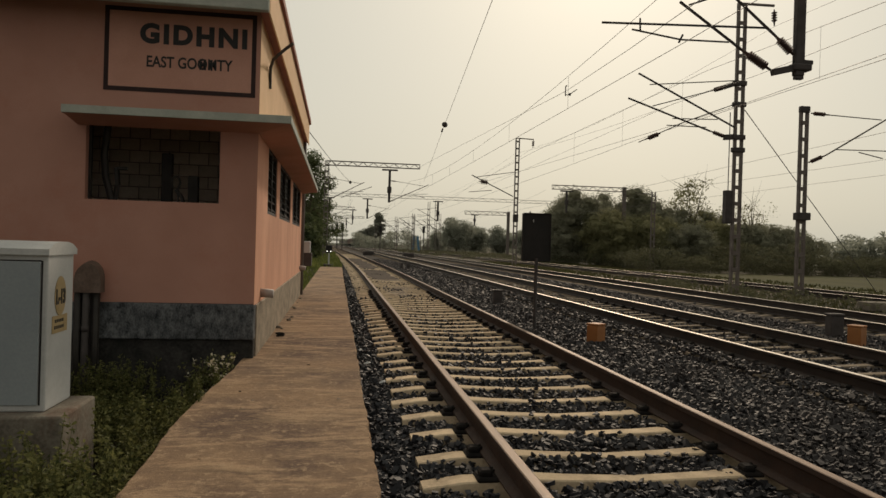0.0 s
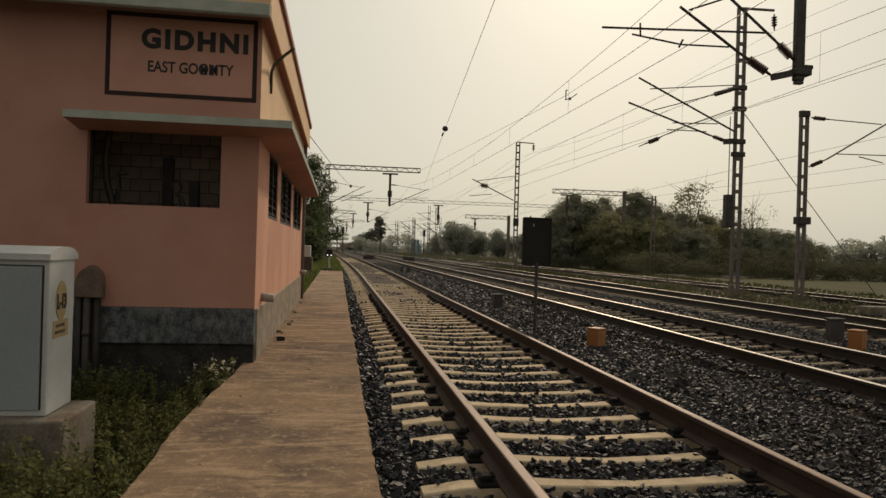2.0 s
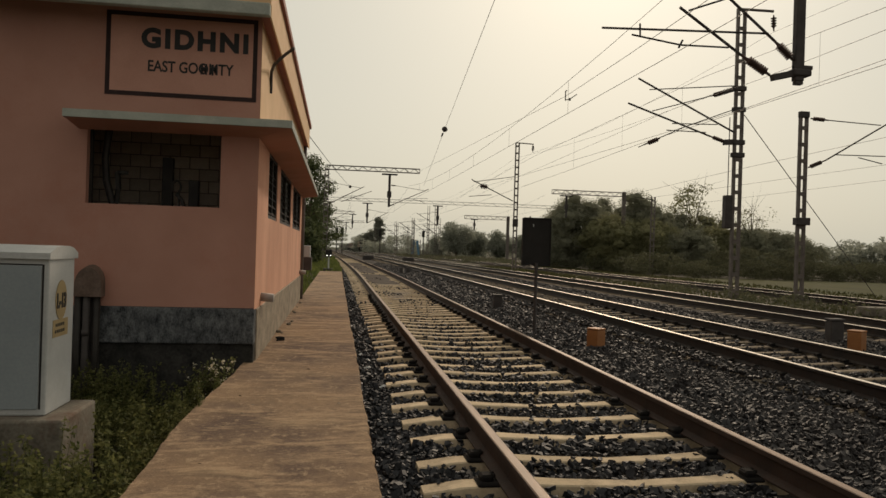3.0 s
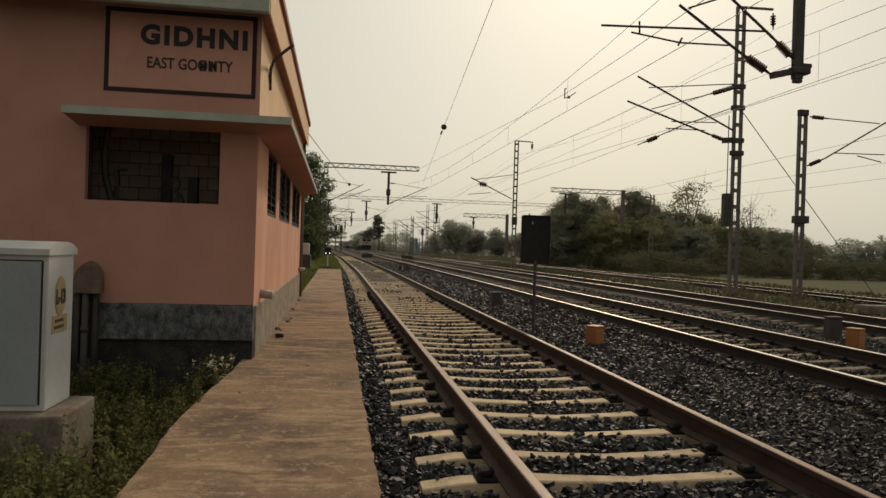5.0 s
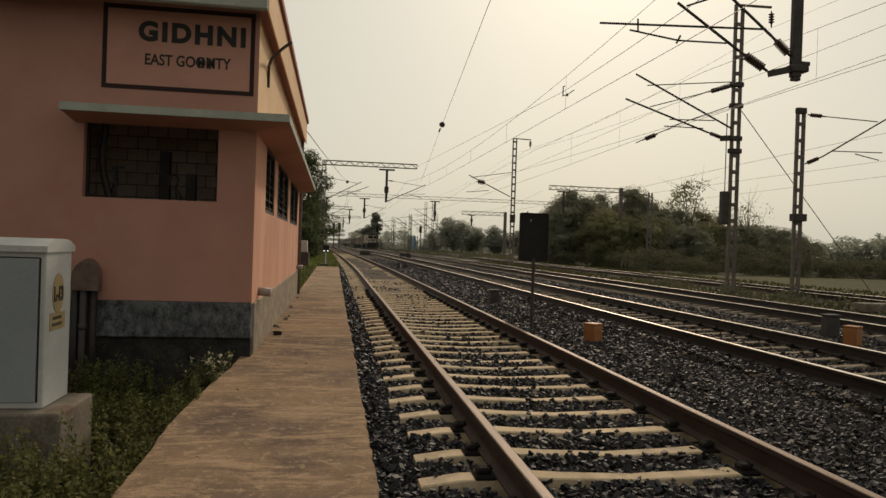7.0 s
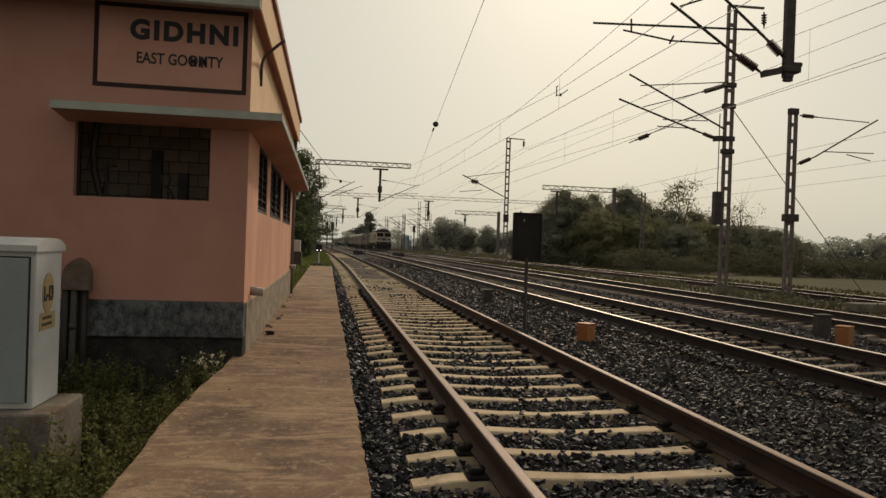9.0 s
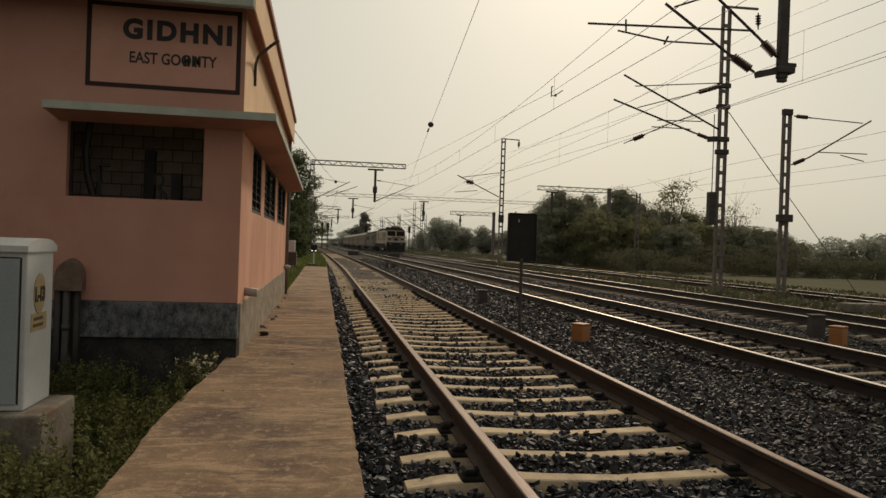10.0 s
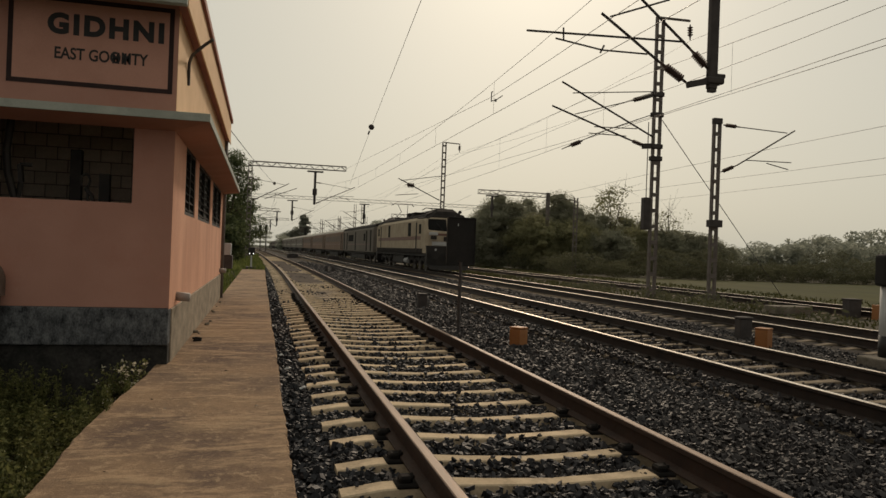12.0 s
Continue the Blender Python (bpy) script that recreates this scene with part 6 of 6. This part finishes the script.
# pale roof colour, lightened further to paint in the sunlit edge
COACH_ROOF = surface("pale_coach_roof", (0.34, 0.31, 0.26), (0.46, 0.42, 0.35), 0.55, scale=1, grain=20, bump=0.1, stain=(0.25, 0.23, 0.20), stain_scale=0.5, stain_amount=0.5)
COACH_GREY = surface("grey_coach_paint", (0.17, 0.155, 0.132), (0.22, 0.20, 0.172), 0.9, scale=1, grain=20, bump=0.05)
COACH_BROWN = surface("red_brown_coach_paint", (0.22, 0.162, 0.125), (0.27, 0.20, 0.157), 0.9, scale=1, grain=20, bump=0.05)
COACH_BLUE = surface("grey_blue_coach_paint", (0.20, 0.185, 0.16), (0.25, 0.232, 0.20), 0.9, scale=1, grain=20, bump=0.05)
GLASS_DARK = surface("dark_window_glass", (0.010, 0.010, 0.010), (0.018, 0.018, 0.018), 0.9, scale=1, grain=10, bump=0)
SHUTTER = surface("dull_shutter_paint", (0.10, 0.08, 0.065), (0.14, 0.11, 0.09), 0.7, scale=1, grain=10, bump=0)
WHEEL = surface("wheel_steel", (0.05, 0.042, 0.036), (0.09, 0.075, 0.06), 0.5, metal=0.6, scale=4, grain=30, bump=0.1)


def loft(sections):
    """Cross-sections of the same number of points, joined into one shell."""
    n = len(sections[0])
    m = Mesh()
    vs = [p for s in sections for p in s]
    fs = [(k * n + i, (k + 1) * n + i, (k + 1) * n + (i + 1) % n, k * n + (i + 1) % n) for k in range(len(sections) - 1) for i in range(n)]
    last = (len(sections) - 1) * n
    return m.add(vs, fs + [tuple(range(n)), tuple(range(last + n - 1, last - 1, -1))])


WHEEL_DATA = Mesh().disc([(0.10, -0.07), (0.55, -0.07), (0.575, -0.06), (0.55, -0.05), (0.545, 0.06), (0.12, 0.06), (0.10, 0.09)], 20, pose(0, 0, 0, 0, 90, 0)).data("wheel", WHEEL)


def bogie(parent, y, axles, gap):
    frame_mesh = Mesh()
    span = (axles - 1) * gap / 2 + 0.7
    for s in (-1, 1):
        frame_mesh.soft(s * 1.12 - 0.08, s * 1.12 + 0.08, y - span, y + span, 0.62, 0.95, 0.04, 1)
    frame_mesh.soft(-1.1, 1.1, y - 0.25, y + 0.25, 0.6, 0.9, 0.04, 1)
    for i in range(axles):
        yy = y + (i - (axles - 1) / 2) * gap
        for s in (-1, 1):
            frame_mesh.soft(s * 1.2 - 0.1, s * 1.2 + 0.1, yy - 0.2, yy + 0.2, 0.4, 0.75, 0.05, 1)
            frame_mesh.tube((s * 1.2, yy + 0.42, 0.7), (s * 1.2, yy + 0.42, 1.05), 0.11, 8)
    b = part("bogie", frame_mesh, LOCO_DARK, parent, "sooty bogie frame")
    for i in range(axles):
        for s in (-1, 1):
            part("wheel", WHEEL_DATA, WHEEL, b, at=pose(s * 0.84, y + (i - (axles - 1) / 2) * gap, 0.545))


def build_locomotive():
    root = thing("locomotive", "cream electric locomotive with a red stripe and black lower front", "locomotive")

    def section(y, half, z0, z1, top, shoulder):
        return [(-half, y, z0), (half, y, z0), (half, y, z1), (half * 0.93, y, z1 + 0.16), (shoulder, y, top), (-shoulder, y, top), (-half * 0.93, y, z1 + 0.16), (-half, y, z1)]

    ends = [(-10.10, 1.34, 1.65, 2.55, 2.62, 1.2), (-9.98, 1.44, 1.2, 2.62, 2.75, 1.28), (-9.62, 1.50, 1.2, 3.30, 3.58, 1.1), (-9.3, 1.52, 1.2, 3.40, 3.75, 1.05), (-8.6, 1.53, 1.2, 3.42, 3.82, 1.05)]
    secs = [section(*e) for e in ends] + [section(-e[0], *e[1:]) for e in reversed(ends)]
    body = part("body", loft(secs), LOCO_CREAM, root, "cream body shell")
    part("roof", loft([section(y, 1.36, 3.56, 3.66, 3.90, 0.95) for y in (-9.2, 9.2)]), ROOF_GREY, body, "sooty roof")
    for e in (-1, 1):
        shape = ((9.62, 1.34, 3.50, 3.62, 1.05), (9.30, 1.46, 3.50, 4.02, 0.62), (8.9, 1.48, 3.50, 4.22, 0.55), (7.9, 1.48, 3.52, 4.20, 0.55), (7.0, 1.46, 3.56, 3.95, 0.80))
        rings = [[(-half, e * y, z), (half, e * y, z), (half, e * y, z + 0.05), (top, e * y, zt), (-top, e * y, zt), (-half, e * y, z + 0.05)] for y, half, z, zt, top in shape]
        part("roof_hump", loft(rings if e < 0 else rings[::-1]), ROOF_GREY, body, "sooty sloping cab roof")
    for s in (-1, 1):
        part("red_stripe", Mesh().box(s * 1.532 - 0.004, s * 1.532 + 0.004, -8.6, 8.6, 2.08, 2.34), LOCO_RED, body, "dull red stripe")
        part("lower_line", Mesh().box(s * 1.533 - 0.004, s * 1.533 + 0.004, -9.2, 9.2, 1.2, 1.5), ROOF_GREY, body, "dark sole bar")
        for y in (-7.2, 7.2):
            part("cab_door", Mesh().box(s * 1.533 - 0.005, s * 1.533 + 0.005, y - 0.17, y + 0.17, 1.5, 3.3), GLASS_DARK, body, "dark cab door")
            part("side_window", Mesh().soft(s * 1.534 - 0.01, s * 1.534 + 0.01, y - 1.15 * (1 if y < 0 else -1) - 0.32, y - 1.15 * (1 if y < 0 else -1) + 0.32, 2.5, 3.15, 0.008, 1), GLASS_DARK, body, "dark side window")
        for y, w in ((-4.9, 0.5), (3.2, 0.42)):
            part("louvre", Mesh().box(s * 1.534 - 0.006, s * 1.534 + 0.006, y - w, y + w, 2.36, 3.32), GLASS_DARK, body, "dark air louvre")
    # front ends
    for e in (1, -1):
        end = pose(0, 0, 0) if e == 1 else pose(0, 0, 0, 0, 0, 180)
        front = part("front_skirt", loft([[(-h, y, z) for h, z in ((1.42, 0.42), (-1.42, 0.42), (-1.46, 1.7), (1.46, 1.7))] for y in (-10.16, -9.6)]), LOCO_DARK, root, "black lower front", at=end)
        part("guard", Mesh().add([(-1.4, -10.25, 0.42), (1.4, -10.25, 0.42), (1.2, -10.4, 0.16), (-1.2, -10.4, 0.16), (-1.4, -10.0, 0.42), (1.4, -10.0, 0.42), (1.2, -10.1, 0.16), (-1.2, -10.1, 0.16)], [(0, 3, 2, 1), (4, 5, 6, 7), (0, 1, 5, 4), (3, 7, 6, 2), (0, 4, 7, 3), (1, 2, 6, 5)]), LOCO_DARK, front)
        for s in (-1, 1):
            tilt = [(s * 0.09, -10.0, 2.66), (s * 1.36, -9.97, 2.66), (s * 1.30, -9.62, 3.46), (s * 0.09, -9.65, 3.46)]
            out = [(x, y - 0.05, z + 0.02) for x, y, z in tilt]
            order = [(4, 5, 6, 7), (0, 1, 5, 4), (1, 2, 6, 5), (2, 3, 7, 6), (3, 0, 4, 7)]
            part("windscreen", Mesh().add(tilt + out, order if s > 0 else [f[::-1] for f in order]), GLASS_DARK, front, "dark windscreen")
            part("marker_light", Mesh().soft(s * 1.0 - 0.2, s * 1.0 + 0.2, -10.2, -10.08, 2.12, 2.36, 0.04, 2), LOCO_DARK, front)
            part("buffer", Mesh().disc([(0.10, 0), (0.10, 0.45), (0.24, 0.46), (0.25, 0.5)], 14, pose(s * 0.98, -10.15, 1.08, 90)), LOCO_DARK, front)
            part("grab_rail", Mesh().line([(s * 1.25, -10.2, 1.75), (s * 1.25, -10.2, 2.1), (s * 0.5, -10.2, 2.05)], 0.025), LOCO_CREAM, front)
            part("white_panel", Mesh().soft(s * 0.6 - 0.5, s * 0.6 + 0.5, -10.13, -10.09, 1.72, 1.98, 0.02, 1), BOX_GREY, front, "pale panel")
            part("lamp_surround", Mesh().soft(s * 1.02 - 0.30, s * 1.02 + 0.30, -10.15, -10.10, 2.40, 2.60, 0.02, 1), BOX_GREY, front, "pale painted lamp surround")
            part("wiper", Mesh().line([(s * 0.35, -10.09, 2.68), (s * 0.75, -9.86, 3.2)], 0.018), LOCO_DARK, front)
            part("tail_lamp", Mesh().disc([(0.07, 0), (0.07, 0.04)], 10, pose(s * 0.85, -10.16, 1.45, 90)), BOX_GREY, front)
        part("headlight", Mesh().soft(-0.32, 0.32, -10.2, -10.06, 2.02, 2.32, 0.05, 2), LOCO_DARK, front, "headlight cluster")
        part("red_band", Mesh().soft(-1.3, 1.3, -10.118, -10.08, 2.385, 2.52, 0.01, 1), LOCO_RED, front)
        part("coupler", Mesh().soft(-0.18, 0.18, -10.55, -10.1, 0.9, 1.2, 0.05, 1), LOCO_DARK, front)
        part("horn", Mesh().tube((0.9, -9.1, 3.9), (0.9, -9.5, 4.02), 0.05, 8, 0.12), LOCO_DARK, front)
    # roof gear and pantographs
    for y in (-5.8, -4.6, -3.2, -0.6, 1.0, 2.6, 4.4):
        ins = part("roof_insulator", Mesh().disc([(0.05, 0), (0.14, 0.06), (0.06, 0.14), (0.14, 0.2), (0.06, 0.28), (0.12, 0.34), (0.05, 0.42)], 10, pose(0.35, y, 3.9)), PORCELAIN, root, smooth=True)
    part("roof_busbar", Mesh().line([(0.35, -5.8, 4.36), (0.35, 4.4, 4.36)], 0.03), DARK_STEEL, root)
    part("roof_box", Mesh().soft(-0.7, 0.5, -2.6, -1.2, 3.9, 4.25, 0.05, 1), ROOF_GREY, root)
    part("roof_box", Mesh().soft(-0.6, 0.6, 0.0, 0.8, 3.9, 4.3, 0.05, 1), ROOF_GREY, root)
    for y, up in ((-6.4, False), (5.6, True)):
        p = part("pantograph", Mesh().soft(-0.6, 0.6, y - 0.7, y + 0.7, 4.06, 4.12, 0.01, 1), DARK_STEEL, root, "raised pantograph" if up else "folded pantograph")
        top = 5.30 if up else 4.35
        for s in (-1, 1):
            part("arm", Mesh().line([(s * 0.5, y + 0.6, 4.12), (s * 0.25, y - (0.8 if up else 1.2), (4.12 + top) / 2 - 0.1), (s * 0.45, y, top)], 0.025), DARK_STEEL, p)
        part("collector", Mesh().line([(-1.0, y, top - 0.15), (-0.75, y, top + 0.02), (0.75, y, top + 0.02), (1.0, y, top - 0.15)], 0.03), DARK_STEEL, p)
    # underframe
    part("underframe", Mesh().soft(-1.45, 1.45, -9.6, 9.6, 0.98, 1.2, 0.03, 1), LOCO_DARK, root)
    part("transformer_tank", Mesh().soft(-1.35, 1.35, -2.2, 2.2, 0.35, 0.98, 0.06, 1), LOCO_DARK, root)
    for s in (-1, 1):
        part("air_tank", Mesh().tube((s * 1.2, -3.6, 0.6), (s * 1.2, -2.4, 0.6), 0.2, 12), BOX_GREY, root)
    bogie(root, -5.9, 3, 1.85)
    bogie(root, 5.9, 3, 1.85)
    return root


def build_coach(paint, label, style):
    root = thing("railway_coach", label, "railway coach", "coaches of the train")
    L = 11.7
    half = 1.58

    def section(y, k=1.0):
        return [(-half * k, y, 1.05), (half * k, y, 1.05), (half * k, y, 3.25), (half * 0.9 * k, y, 3.48), (-half * 0.9 * k, y, 3.48), (-half * k, y, 3.25)]

    body = part("body", loft([section(-L, 0.985), section(-L + 0.15), section(L - 0.15), section(L, 0.985)]), paint, root)
    roof = [[(-half * 0.96, y, 3.40), (half * 0.96, y, 3.40), (half * 0.86, y, 3.66), (half * 0.55, y, 3.84), (0, y, 3.90), (-half * 0.55, y, 3.84), (-half * 0.86, y, 3.66)] for y in (-L + 0.05, L - 0.05)]
    part("roof", loft(roof), ROOF_GREY if style == "van" else COACH_ROOF, root, "sooty roof" if style == "van" else "pale roof, lightened for its sunlit edge")
    for y in np.arange(-9, 10, 3.0):
        part("roof_vent", Mesh().soft(-0.25, 0.25, y - 0.3, y + 0.3, 3.86, 3.98, 0.04, 1), COACH_ROOF, root)
    pane = Mesh().soft(-0.008, 0.008, -0.52, 0.52, -0.36, 0.36, 0.006, 1).data("window", GLASS_DARK if style == "van" else SHUTTER)
    for s in (-1, 1):
        spots = np.arange(-8.6, 8.7, 1.56) if style != "van" else (-6.2, 2.6, 3.66, 4.72, 5.78)
        for y in spots:
            part("window", pane, GLASS_DARK if style == "van" else SHUTTER, body, at=pose(s * (half + 0.002), y, 2.5))
        for y in (-10.6, 10.6) if style != "van" else (-10.2, -7.6, 0.4, 7.6, 10.2):
            part("door", Mesh().soft(s * half - 0.012, s * half + 0.012, y - 0.34, y + 0.34, 1.15, 3.15, 0.008, 1), GLASS_DARK if style == "van" else ROOF_GREY, body, "dark door")
        part("window_band", Mesh().box(s * (half + 0.001) - 0.003, s * (half + 0.001) + 0.003, -9.9, 9.9, 1.75, 1.86), LOCO_RED if style != "blue" else COACH_ROOF, body)
    part("underframe", Mesh().soft(-1.4, 1.4, -L + 0.1, L - 0.1, 0.82, 1.05, 0.03, 1), LOCO_DARK, root)
    part("equipment_box", Mesh().soft(-1.35, 1.35, -5.4, -0.3, 0.28, 0.82, 0.05, 1), LOCO_DARK, root)
    part("equipment_box", Mesh().soft(-1.3, 1.3, 0.1, 5.4, 0.3, 0.82, 0.05, 1), LOCO_DARK, root)
    for e in (-1, 1):
        part("gangway", Mesh().soft(-0.6, 0.6, min(e * L, e * (L + 0.28)), max(e * L, e * (L + 0.28)), 1.1, 3.2, 0.05, 1), LOCO_DARK, root)
        part("coupler", Mesh().soft(-0.15, 0.15, min(e * L, e * (L + 0.3)), max(e * L, e * (L + 0.3)), 0.75, 1.0, 0.04, 1), LOCO_DARK, root)
    bogie(root, -7.45, 2, 2.56)
    bogie(root, 7.45, 2, 2.56)
    return root


def build_train():
    """The vehicles with their distance behind the locomotive's front."""
    train = [(build_locomotive(), 10.3)]
    van = build_coach(COACH_GREY, "grey generator van with dark doors behind the locomotive", "van")
    brown = build_coach(COACH_BROWN, "red-brown passenger coach with dark windows", "brown")
    pale = build_coach(COACH_BLUE, "grey-blue passenger coach with dark windows", "blue")
    train += [(van, 33.2), (brown, 57.3)]
    back = 81.4
    for i in range(14):
        source = brown if i in (0, 1) else pale
        ob = pale if i == 2 else copy_thing(source, Matrix())
        train.append((ob, back))
        back += 24.1
    return train


TRAIN = build_train()
# distance curve chosen so the engine's front lands right in the camera's view
FRONT_AT_END, SPEED, GAIN = 46.2, 35.8, 1.31
build_stones()


def motions():
    """The train runs towards the camera on the third track, its speed curve fitted to the view."""
    for ob, behind in TRAIN:
        rows = []
        for i in range(25):
            left = 12.0 - i / 2
            y = FRONT_AT_END + SPEED * left - GAIN * left * left + behind
            heading = math.degrees(math.atan2(track_x(2, y + 8) - track_x(2, y - 8), 16.0))
            rows.append((i / 2, pose(track_x(2, y), y, TRACKS[2][1], 0, 0, -heading)))
        walk(ob, rows)


motions()
